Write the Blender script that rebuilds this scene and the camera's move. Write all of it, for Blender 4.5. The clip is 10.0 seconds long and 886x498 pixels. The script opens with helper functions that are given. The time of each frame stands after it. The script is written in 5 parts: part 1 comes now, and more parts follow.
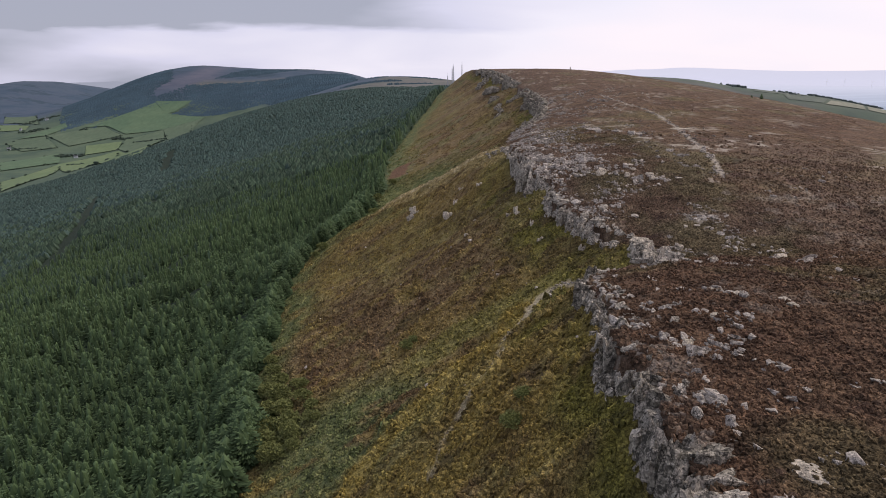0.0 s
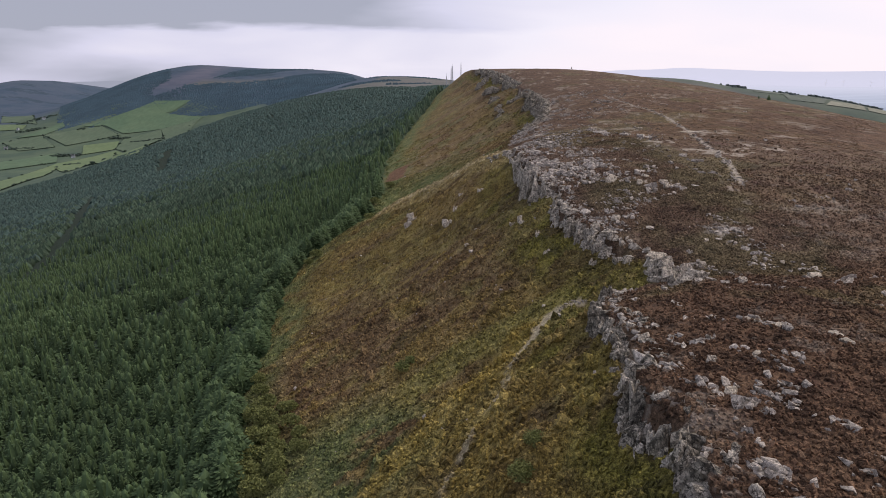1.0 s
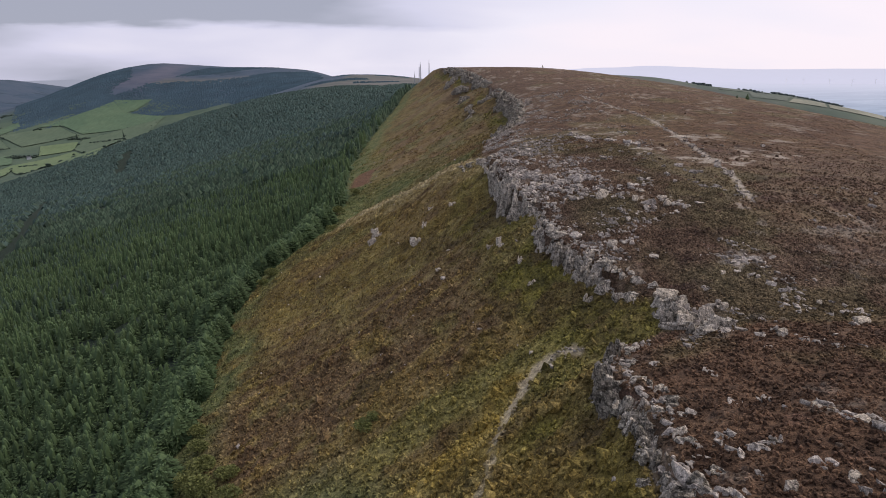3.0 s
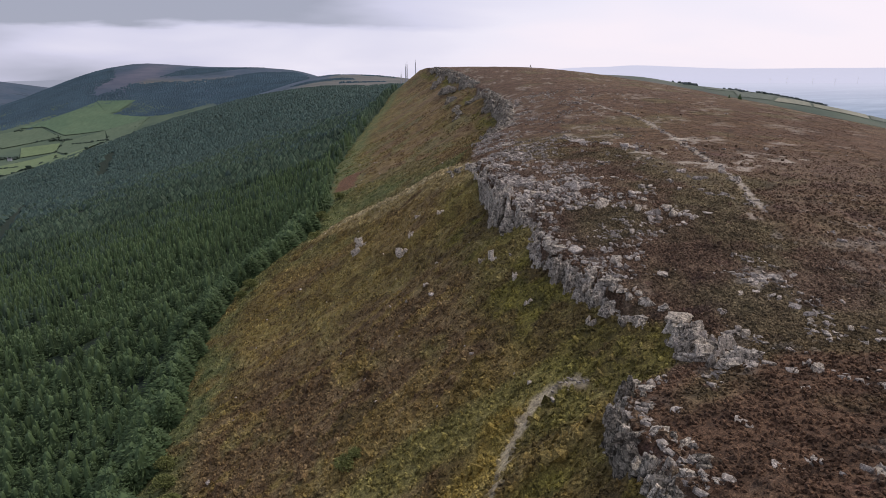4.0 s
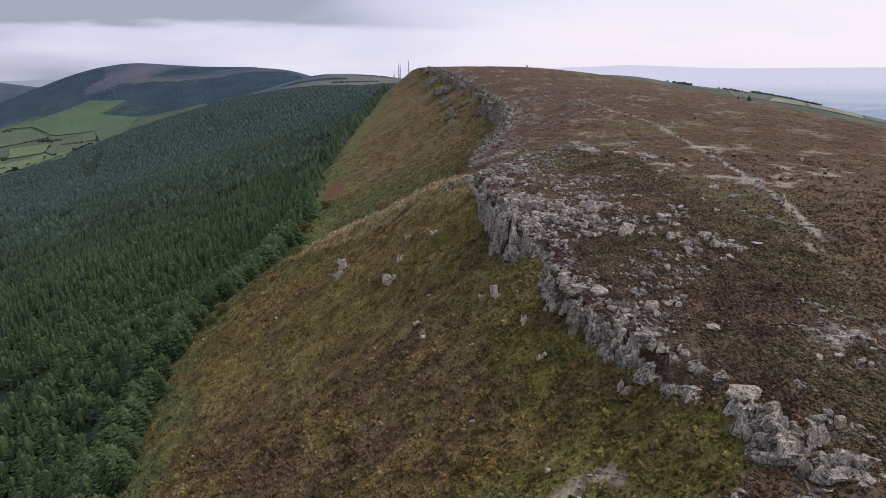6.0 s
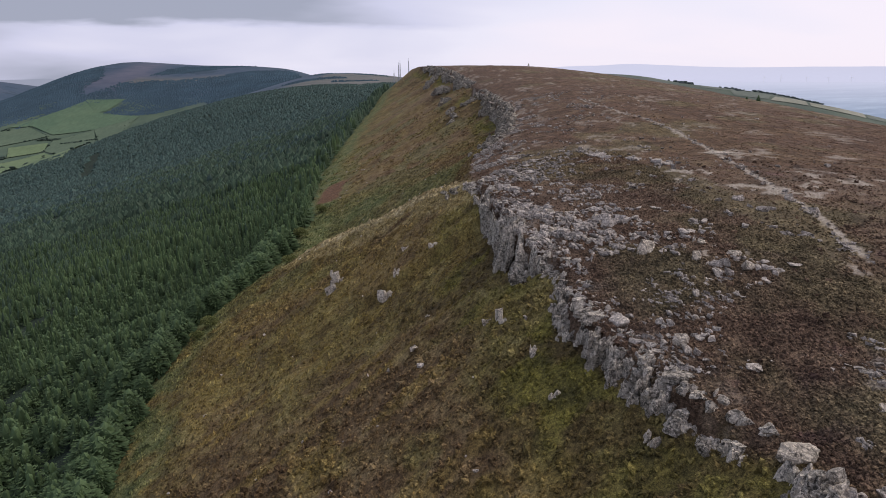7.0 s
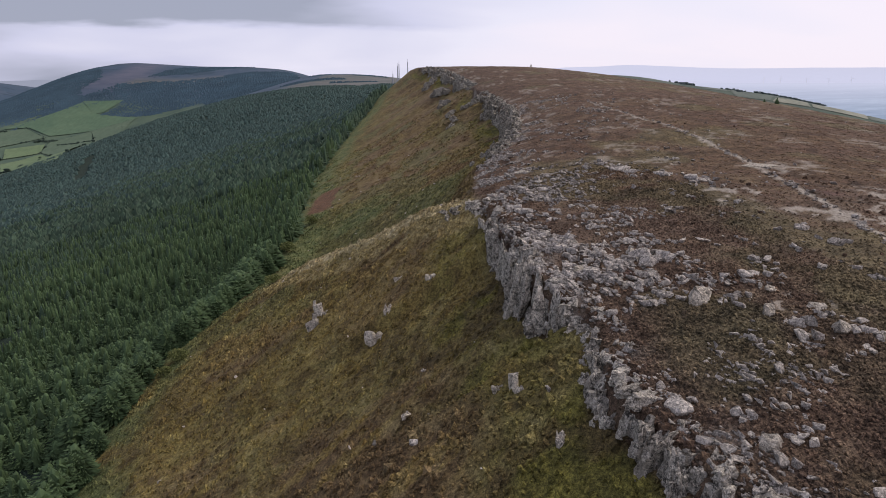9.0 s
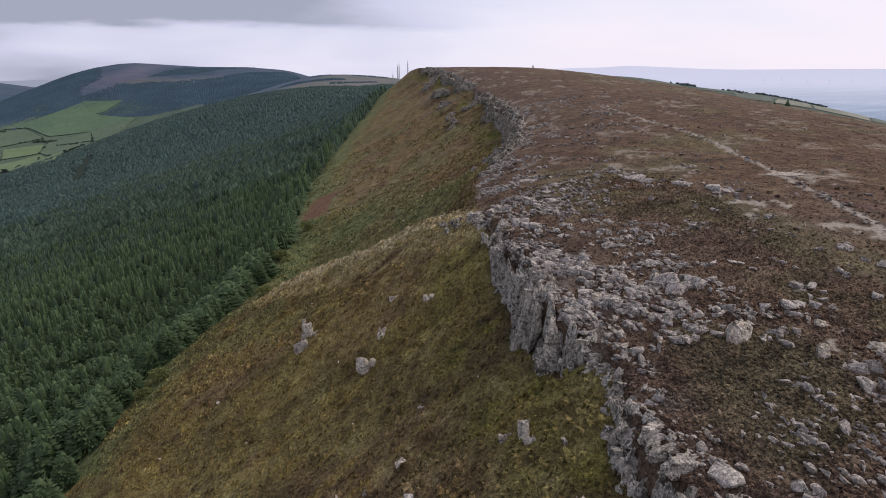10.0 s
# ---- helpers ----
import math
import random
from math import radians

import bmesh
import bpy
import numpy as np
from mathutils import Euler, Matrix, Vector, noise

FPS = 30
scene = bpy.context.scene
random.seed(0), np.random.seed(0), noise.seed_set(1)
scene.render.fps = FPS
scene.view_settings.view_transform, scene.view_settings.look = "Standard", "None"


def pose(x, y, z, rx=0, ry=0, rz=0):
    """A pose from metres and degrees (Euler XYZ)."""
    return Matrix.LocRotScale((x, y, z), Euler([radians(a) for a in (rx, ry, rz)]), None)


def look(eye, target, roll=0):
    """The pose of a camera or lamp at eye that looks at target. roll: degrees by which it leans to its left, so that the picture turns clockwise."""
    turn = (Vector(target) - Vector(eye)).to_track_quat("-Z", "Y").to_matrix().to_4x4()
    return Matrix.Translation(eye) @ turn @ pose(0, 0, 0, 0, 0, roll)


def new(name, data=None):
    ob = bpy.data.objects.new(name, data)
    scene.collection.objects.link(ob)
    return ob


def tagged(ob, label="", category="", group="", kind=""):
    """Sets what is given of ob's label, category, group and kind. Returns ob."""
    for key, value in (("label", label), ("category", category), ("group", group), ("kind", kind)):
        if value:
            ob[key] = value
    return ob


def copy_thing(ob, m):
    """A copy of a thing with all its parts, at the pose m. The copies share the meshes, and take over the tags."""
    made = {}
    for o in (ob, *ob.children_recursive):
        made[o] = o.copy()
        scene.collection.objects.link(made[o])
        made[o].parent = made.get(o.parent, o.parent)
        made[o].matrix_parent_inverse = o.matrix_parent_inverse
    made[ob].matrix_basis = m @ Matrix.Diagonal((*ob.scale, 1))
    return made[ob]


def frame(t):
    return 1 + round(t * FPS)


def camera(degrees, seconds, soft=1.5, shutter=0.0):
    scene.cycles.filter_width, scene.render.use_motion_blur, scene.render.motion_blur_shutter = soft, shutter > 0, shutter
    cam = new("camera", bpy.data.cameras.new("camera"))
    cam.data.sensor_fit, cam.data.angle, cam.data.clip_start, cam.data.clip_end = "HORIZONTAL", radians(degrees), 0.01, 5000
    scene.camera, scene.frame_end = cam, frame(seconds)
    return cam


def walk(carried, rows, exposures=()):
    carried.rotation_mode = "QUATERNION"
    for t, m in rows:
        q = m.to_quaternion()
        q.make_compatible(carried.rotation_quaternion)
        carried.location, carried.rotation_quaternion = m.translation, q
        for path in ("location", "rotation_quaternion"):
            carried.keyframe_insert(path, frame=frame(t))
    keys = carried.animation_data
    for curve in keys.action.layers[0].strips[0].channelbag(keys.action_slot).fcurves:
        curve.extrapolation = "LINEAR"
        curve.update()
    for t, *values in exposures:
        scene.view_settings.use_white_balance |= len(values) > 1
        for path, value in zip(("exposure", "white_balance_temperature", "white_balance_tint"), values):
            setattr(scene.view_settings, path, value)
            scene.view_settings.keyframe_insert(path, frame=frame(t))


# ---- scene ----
cam = camera(68.0, 10.0, 0.9)
PATH = [
    (0, (0.569, -0.092, 99.953), (0.56, 1.846, 99.456), -0.1),
    (0.5, (0.517, 2.885, 99.951), (0.508, 4.823, 99.454), -0.0),
    (1, (0.466, 5.998, 100.01), (0.461, 7.935, 99.513), -0.0),
    (1.5, (0.532, 8.973, 100.081), (0.549, 10.91, 99.584), -0.0),
    (2, (0.606, 11.919, 100.157), (0.643, 13.856, 99.659), -0.1),
    (2.5, (0.689, 15.106, 100.285), (0.75, 17.041, 99.784), -0.1),
    (4, (1.037, 24.1, 100.487), (1.159, 26.032, 99.984), -0.2),
    (4.5, (1.166, 27.033, 100.508), (1.3, 28.964, 100.005), -0.2),
    (5, (1.383, 29.947, 100.523), (1.523, 31.878, 100.02), -0.1),
    (5.5, (1.581, 32.961, 100.584), (1.722, 34.892, 100.081), -0.2),
    (7, (2.32, 42.062, 100.83), (2.46, 43.992, 100.323), -0.2),
    (7.5, (2.5, 44.995, 100.881), (2.641, 46.924, 100.375), -0.2),
    (8, (2.724, 47.726, 100.902), (2.865, 49.655, 100.396), -0.2),
    (8.5, (2.943, 50.642, 100.912), (3.085, 52.572, 100.407), -0.2),
    (9, (3.186, 53.758, 100.92), (3.328, 55.688, 100.416), -0.2),
    (9.5, (3.401, 56.804, 100.932), (3.542, 58.734, 100.428), -0.1),
    (10, (3.634, 59.556, 100.978), (3.776, 61.486, 100.476), -0.1),
]
walk(cam, [(t, look(eye, target, roll)) for t, eye, target, roll in PATH],
     [(0, 0.03, 6800, 10), (2.5, -0.01, 6760, 10), (5.5, -0.06, 6600, 10), (7.5, -0.06, 6530, 10), (10, -0.06, 6530, 10)])


# ---- world, sun, exposure ----
SUN_AZ, SUN_EL = radians(60), radians(48)
world = bpy.data.worlds.new("overcast_sky")
scene.world = world
world.use_nodes = True
wt = world.node_tree
wt.nodes.clear()


def wnode(kind, **kw):
    n = wt.nodes.new(kind)
    for k, v in kw.items():
        n.inputs[k.replace("_", " ")].default_value = v
    return n


w_out = wnode("ShaderNodeOutputWorld")
w_bg = wnode("ShaderNodeBackground", Strength=1.0)
w_sky = wnode("ShaderNodeTexSky")
w_sky.sky_type, w_sky.sun_disc = "NISHITA", False
w_sky.sun_elevation, w_sky.sun_rotation = SUN_EL, SUN_AZ
w_scale = wnode("ShaderNodeVectorMath")
w_scale.operation = "SCALE"
w_scale.inputs["Scale"].default_value = 0.1
w_co = wnode("ShaderNodeTexCoord")
w_sep = wnode("ShaderNodeSeparateXYZ")
w_up = wnode("ShaderNodeMath")
w_up.operation = "ADD"
w_up.inputs[1].default_value = 0.28
w_div = wnode("ShaderNodeVectorMath")
w_div.operation = "DIVIDE"
w_comb = wnode("ShaderNodeCombineXYZ")
w_map = wnode("ShaderNodeMapping", Location=(0.9, 0.4, 0.0), Scale=(0.7, 1.0, 1.6))
w_n1 = wnode("ShaderNodeTexNoise", Scale=1.5, Detail=4.0, Roughness=0.42, Distortion=0.25)
w_ramp = wnode("ShaderNodeValToRGB")
el = w_ramp.color_ramp.elements
el[0].position, el[0].color = 0.28, (0.39, 0.415, 0.54, 1)
el[1].position, el[1].color = 0.86, (0.985, 0.915, 1.04, 1)
mid = el.new(0.46)
mid.color = (0.685, 0.69, 0.9, 1)
fair = el.new(0.66)
fair.color = (0.89, 0.87, 1.03, 1)
w_side = wnode("ShaderNodeMath")       # brighter cover towards the sun's side
w_side.operation = "MULTIPLY_ADD"
w_side.inputs[1].default_value, w_side.inputs[2].default_value = 0.45, 0.33
w_add = wnode("ShaderNodeMath")
w_add.operation, w_add.inputs[1].default_value = "MULTIPLY_ADD", 0.6
w_mix = wnode("ShaderNodeMix")
w_mix.data_type = "RGBA"
w_mix.inputs["Factor"].default_value = 0.93
w_deck = wnode("ShaderNodeValToRGB")    # a darker deck of cloud higher up
dk = w_deck.color_ramp.elements
dk[0].position, dk[0].color = 0.066, (0.05, 0.05, 0.05, 1)
dk[1].position, dk[1].color = 0.078, (0.64, 0.64, 0.64, 1)
for p_, c_ in ((0.2, 1.0), (0.5, 1.0)):
    dk.new(p_).color = (c_, c_, c_, 1)
w_low = wnode("ShaderNodeMath")
w_low.operation = "MULTIPLY_ADD"
w_west = wnode("ShaderNodeMath")
w_west.operation, w_west.use_clamp = "MULTIPLY_ADD", True
w_west.inputs[1].default_value, w_west.inputs[2].default_value = -1.5, 0.45
w_drop = wnode("ShaderNodeMath")
w_drop.operation = "MULTIPLY"
w_drop.inputs[1].default_value = -0.6
w_map2 = wnode("ShaderNodeMapping", Scale=(3.0, 3.0, 16.0))
w_n2 = wnode("ShaderNodeTexNoise", Scale=1.0, Detail=5.0, Roughness=0.55)
w_wave = wnode("ShaderNodeMath")
w_wave.operation = "MULTIPLY_ADD"
w_wave.inputs[1].default_value = 0.056
w_zed = wnode("ShaderNodeMath")
w_zed.operation = "SUBTRACT"
w_zed.inputs[1].default_value = 0.028
L = wt.links.new
L(w_co.outputs["Generated"], w_sep.inputs[0])
L(w_sep.outputs["Z"], w_up.inputs[0])
for k in ("X", "Y", "Z"):
    L(w_up.outputs[0], w_comb.inputs[k])
L(w_co.outputs["Generated"], w_div.inputs[0])
L(w_comb.outputs[0], w_div.inputs[1])
L(w_div.outputs[0], w_map.inputs["Vector"])
L(w_map.outputs[0], w_n1.inputs["Vector"])
L(w_sep.outputs["X"], w_side.inputs[0])
L(w_n1.outputs["Fac"], w_add.inputs[0])
L(w_side.outputs[0], w_add.inputs[2])
L(w_co.outputs["Generated"], w_map2.inputs["Vector"])
L(w_map2.outputs[0], w_n2.inputs["Vector"])
L(w_sep.outputs["Z"], w_zed.inputs[0])
L(w_n2.outputs["Fac"], w_wave.inputs[0])
L(w_zed.outputs[0], w_wave.inputs[2])
L(w_wave.outputs[0], w_deck.inputs["Fac"])
L(w_sep.outputs["X"], w_west.inputs[0])
L(w_west.outputs[0], w_drop.inputs[0])
L(w_deck.outputs["Color"], w_low.inputs[0])
L(w_drop.outputs[0], w_low.inputs[1])
L(w_add.outputs[0], w_low.inputs[2])
L(w_low.outputs[0], w_ramp.inputs["Fac"])
L(w_sky.outputs[0], w_scale.inputs[0])
L(w_scale.outputs[0], w_mix.inputs["A"])
L(w_ramp.outputs["Color"], w_mix.inputs["B"])
L(w_mix.outputs["Result"], w_bg.inputs["Color"])
L(w_bg.outputs[0], w_out.inputs["Surface"])

sun_data = bpy.data.lights.new("sun", "SUN")
sun_data.energy, sun_data.angle, sun_data.color = 1.42, radians(20), (1.0, 0.9, 0.75)
sun = new("sun", sun_data)
sun.matrix_world = look((300 * math.sin(SUN_AZ), 300 * math.cos(SUN_AZ), 100 + 300 * math.tan(SUN_EL)), (0, 0, 100))

# ---- lay of the land ----
# [terrain


def smooth(x):
    x = np.clip(x, 0.0, 1.0)
    return x * x * (3 - 2 * x)


def lattice(ix, iy, seed):
    h = (ix.astype(np.int64) * 374761393 + iy.astype(np.int64) * 668265263 + seed * 974711) & 0xFFFFFFFF
    h = ((h ^ (h >> 13)) * 1274126177) & 0xFFFFFFFF
    return ((h ^ (h >> 16)) & 0xFFFF) / 65535.0


def vnoise(x, y, size, seed=0):
    """Smooth noise of 0 to 1 with lumps of about that size."""
    x, y = np.asarray(x, float) / size, np.asarray(y, float) / size
    ix, iy = np.floor(x), np.floor(y)
    fx, fy = smooth(x - ix), smooth(y - iy)
    a, b = lattice(ix, iy, seed), lattice(ix + 1, iy, seed)
    c, d = lattice(ix, iy + 1, seed), lattice(ix + 1, iy + 1, seed)
    return (a * (1 - fx) + b * fx) * (1 - fy) + (c * (1 - fx) + d * fx) * fy


def fbm(x, y, size, seed=0, octaves=4, gain=0.5):
    total, amp, norm = 0.0, 1.0, 0.0
    for k in range(octaves):
        total, norm = total + amp * vnoise(x + 17.3 * k, y - 9.1 * k, size / 2 ** k, seed + 31 * k), norm + amp
        amp *= gain
    return total / norm


YS = np.arange(-300.0, 5200.0, 0.5)


def profile(knots, blur):
    """A smooth function of the way along the ridge through those knots."""
    v = np.interp(YS, [k[0] for k in knots], [k[1] for k in knots])
    n = max(1, int(blur / 0.5))
    w = np.hanning(2 * n + 3)
    v = np.convolve(np.pad(v, n + 1, mode="edge"), w / w.sum(), mode="valid")
    return lambda y: np.interp(y, YS, v)


# the crest: its place across, its height, the drop of the rock face, the level of the moor behind it
crest_x = profile([(-300, 12), (18, 10.6), (27, 10.3), (31, 10.6), (34.5, 11.3), (38, 10.8), (45, 11.8), (52, 12.4), (59, 13.4), (63, 19), (67, 21.5),
                   (72, 19), (77, 17.2), (84, 15.2), (87, 14.4), (90, 15.2), (93, 14.8), (95.5, 13.5), (100, 12.8), (114, 12.3), (121, 11.6), (127, 12.2), (145, 14.5), (152, 17),
                   (170, 23), (187, 27), (209, 29.5), (300, 31), (450, 28), (510, 18), (600, 10), (5200, 10)], 2.0)
crest_z = profile([(-300, 84), (20, 84.2), (30, 84.6), (38, 83.8), (45, 83.4), (58, 82.4), (63, 81.6), (67, 82.6), (72, 82.9), (86, 84.4), (92, 85.2),
                   (98, 87.0), (121, 87.8), (145, 88.4), (152, 88.6), (187, 91.9), (209, 93.3), (300, 98.0), (370, 102.5), (450, 106),
                   (500, 107.6), (540, 105.5), (600, 92), (760, 70), (1200, 60), (5200, 60)], 3.0)
face_base = profile([(-300, 3), (28, 2.6), (34, 2.0), (38, 2.9), (44, 2.9), (50, 2.6), (58, 2.4), (61, 0.3), (67, 0.2), (71, 0.9), (78, 1.7), (88, 2.0), (91, 1.5), (95, 3.2), (100, 3.9), (114, 3.4),
                  (121, 2.4), (126, 0.3), (150, 0.2), (165, 1.5), (190, 4), (212, 5), (225, 3), (300, 4), (330, 8), (400, 9), (450, 7), (500, 1), (600, 0), (5200, 0)], 1.5)
def face_h(y):
    """The drop of the rock face; far along the crest it comes and goes."""
    y = np.asarray(y, float)
    gaps = 0.8 * smooth((vnoise(y, 0 * y, 17, 91) - 0.42) / 0.2) * smooth((y - 140) / 15)
    gullies = 0.6 * smooth((vnoise(y, 0 * y, 4.6, 367) - 0.62) / 0.12)
    return face_base(y) * (1 - np.maximum(gaps, gullies))


def crest_line(y):
    """The broken edge: buttresses and bays along the crest."""
    y = np.asarray(y, float)
    bays = fbm(0 * y, y, 5.5, 250, 3) - 0.5
    return crest_x(y) + (1.0 * bays + 0.5 * smooth((vnoise(y, 0 * y, 4.6, 367) - 0.62) / 0.12)) * np.clip(face_base(y) / 2, 0, 1)


moor_z = profile([(-300, 85), (25, 85.4), (45, 86.2), (52, 84.9), (62, 83.4), (70, 85.0), (85, 87.6), (98, 89.0), (120, 90.9), (150, 92.8),
                  (175, 94.4), (210, 97), (300, 102.6), (370, 106.2), (450, 107.4), (500, 108.4), (540, 106.5), (600, 92), (760, 70), (1200, 60), (5200, 60)], 6.0)
wood_x = profile([(-300, -20), (55, -20.5), (66, -19.5), (75, -23), (85, -26.5), (96, -26.5), (112, -29), (129, -29.5), (140, -27.5), (156, -23), (186, -19),
                  (197, -17.6), (221, -20), (240, -21.5), (284, -25), (363, -19), (480, -9), (560, 0), (700, 10), (5200, 60)], 5.0)
toe_z = profile([(-300, 56), (40, 59), (62, 60.6), (80, 61.8), (106, 64.4), (124, 66.6), (143, 68.6), (158, 67.0), (173, 65.4), (190, 66.6), (210, 68.2), (250, 68), (300, 69),
                 (400, 76), (500, 80), (700, 80), (1200, 60), (5200, 60)], 9.0)


def far_land(x, y):
    """Valley, hills and plain, beyond the ridge."""
    r = np.hypot(x, y)
    z = -118 + 150 * smooth((r - 2300) / 2500)                                    # the plain lifts to the skyline
    z = z + 244 * np.exp(-(((x + 1040) / np.where(x < -1040, 480, 470)) ** 2 + ((y - 2850) / 600) ** 2))     # the broad hill
    z = z + 75 * np.exp(-(((x + 520) / 310) ** 2 + ((y - 2850) / 600) ** 2))
    z = z + 62 * np.exp(-(((x + 110) / 150) ** 2 + ((y - 2700) / 420) ** 2))
    z = z + 90 * np.exp(-(((x + 2200) / 330) ** 2 + ((y - 3600) / 500) ** 2))
    z = z + 198 * smooth((x + 1000) / 900) * smooth((y - 250) / 1000) * (1 - 0.5 * smooth((y - 2200) / 2000)) * (1 - 0.8 * smooth((y - 2000) / 1500) * smooth((x + 450) / 350)) * np.exp(-((np.maximum(x - 150, 0)) / 260) ** 2)
    z = z + 30 * np.exp(-(((x + 170) / 320) ** 2 + ((y - 1900) / 420) ** 2))
    z = z + 199 * np.exp(-(((x - 560) / np.where(x < 560, 300, 760)) ** 2 + ((y - 1450) / 260) ** 2))
    z = z + 16 * (fbm(x, y, 420, 5) - 0.5) * smooth((r - 900) / 800)
    return z


def land(x, y, fine=True):
    x, y = np.asarray(x, float), np.asarray(y, float)
    xc, zc, hc, pz, zt = crest_x(y), crest_z(y), face_h(y), moor_z(y), toe_z(y)
    xc = crest_line(y)
    u = x - xc - 0.55 * smooth(hc / 1.2)
    up = np.maximum(u, 0.0)
    far = np.maximum(up - 22, 0)
    top = zc + (pz - zc) * (1 - np.exp(-up / 8.0)) - 0.0018 * far ** 2 / (1 + far / 300)
    xb = xc - 0.55
    face = hc * smooth(-u / 0.55)
    w = np.clip((x + 20) / np.maximum(xb + 20, 5), 0, 1)
    zb = zc - hc
    slope = zt + (zb - zt) * w ** 1.15
    below = np.maximum(-20 - x, 0)
    slope = slope - 0.52 * np.minimum(below, 12) - 0.33 * np.maximum(below - 12, 0) / (1 + below / 1500)
    s_ = y - 126 - 1.15 * (11 - x)                        # beyond the spur's crest
    on = smooth((x + 20) / 12) * smooth((1 - w) / 0.18)
    slope = slope + on * (1.5 * np.exp(-((s_ - 1) / 6) ** 2) - 5.0 * smooth(s_ / 11) * (1 - smooth((s_ - 16) / 36)))
    side = np.where(u > -0.55, zc - face, slope)
    hill = np.where(u > 0, top, side)
    base = far_land(x, y)
    d = hill - base
    soft = 40.0
    z = np.where(d > soft, hill, np.where(d < -soft, base, base + (d + soft) ** 2 / (4 * soft)))
    if fine:
        near = np.exp(-(np.hypot(x - 5, np.maximum(np.abs(y - 60) - 60, 0)) / 160) ** 2)
        rough = 0.9 * (fbm(x, y, 14, 11) - 0.5) + 0.5 * (fbm(x, y, 3.2, 12) - 0.5) + 0.22 * (fbm(x, y, 0.9, 13, 2) - 0.5)
        z = z + rough * (0.45 + 0.55 * near)
    return z


# terrain]


def steps(*runs):
    """Coordinates in runs of (from, to, first step, growth)."""
    out = []
    for a, b, d, g in runs:
        v, way = a, 1 if b > a else -1
        while (b - v) * way > 1e-6:
            out.append(v)
            v, d = v + way * d, d * g
    return sorted(set(round(v, 4) for v in out))


def sheet(name, xs, ys, height, crest=True):
    xs, ys = np.array(xs), np.array(ys)
    U, Y = np.meshgrid(xs, ys)
    fade = 1 - smooth((np.abs(Y) - 600) / 900)
    X = U + crest_line(Y) * fade if crest else U
    Z = height(X, Y)
    n, m = len(xs), len(ys)
    idx = np.arange(n * m).reshape(m, n)
    faces = np.stack([idx[:-1, :-1], idx[:-1, 1:], idx[1:, 1:], idx[1:, :-1]], -1).reshape(-1, 4)
    me = bpy.data.meshes.new(name)
    me.vertices.add(n * m)
    me.vertices.foreach_set("co", np.stack([X, Y, Z], -1).ravel())
    me.loops.add(len(faces) * 4)
    me.loops.foreach_set("vertex_index", faces.ravel())
    me.polygons.add(len(faces))
    me.polygons.foreach_set("loop_start", np.arange(len(faces)) * 4)
    me.polygons.foreach_set("loop_total", np.full(len(faces), 4))
    me.polygons.foreach_set("use_smooth", np.ones(len(faces), bool))
    me.update()
    return me, X, Y, Z


def raw_mesh(name, co, tri, attrs=None, flat=True):
    """A mesh of triangles from arrays."""
    co, tri = np.asarray(co, np.float32), np.asarray(tri, np.int32)
    me = bpy.data.meshes.new(name)
    me.vertices.add(len(co))
    me.vertices.foreach_set("co", co.ravel())
    me.loops.add(len(tri) * 3)
    me.loops.foreach_set("vertex_index", tri.ravel())
    me.polygons.add(len(tri))
    me.polygons.foreach_set("loop_start", np.arange(len(tri), dtype=np.int32) * 3)
    me.polygons.foreach_set("loop_total", np.full(len(tri), 3, np.int32))
    me.polygons.foreach_set("use_smooth", np.full(len(tri), not flat))
    me.update()
    for k, v in (attrs or {}).items():
        me.attributes.new(k, "FLOAT", "POINT").data.foreach_set("value", np.asarray(v, np.float32))
    return me


def scatter(name, shapes, place, turn, size, pick, extra=None, own=None):
    """Many copies of a few shapes (vertices, triangles) joined into one mesh. extra: values for each copy. own: each shape's own values."""
    cos, tris, vals, base = [], [], {k: [] for k in (extra or {})}, 0
    mine = {k: [] for k in (own or {})}
    for s_i, (v, f) in enumerate(shapes):
        sel = np.where(pick == s_i)[0]
        if not len(sel):
            continue
        c, sn = np.cos(turn[sel])[:, None], np.sin(turn[sel])[:, None]
        sx, sy, sz = (size[sel, k][:, None] for k in range(3))
        x, y, z = v[:, 0][None] * sx, v[:, 1][None] * sy, v[:, 2][None] * sz
        px, py = x * c - y * sn, x * sn + y * c
        co = np.stack([px + place[sel, 0][:, None], py + place[sel, 1][:, None], z + place[sel, 2][:, None]], -1)
        n, m = len(sel), len(v)
        tri = f[None] + (np.arange(n) * m)[:, None, None] + base
        base += n * m
        cos.append(co.reshape(-1, 3))
        tris.append(tri.reshape(-1, 3))
        for k in vals:
            vals[k].append(np.repeat(extra[k][sel], m))
        for k in mine:
            mine[k].append(np.tile(own[k][s_i], n))
    attrs = {k: np.concatenate(v) for k, v in vals.items()}
    attrs.update({k: np.concatenate(v) for k, v in mine.items()})
    return raw_mesh(name, np.concatenate(cos), np.concatenate(tris), attrs)


def part(name, me, material, parent, label=""):
    ob = new(name, me)
    if material and not me.materials:
        me.materials.append(material)
    ob.parent = parent
    return tagged(ob, label)


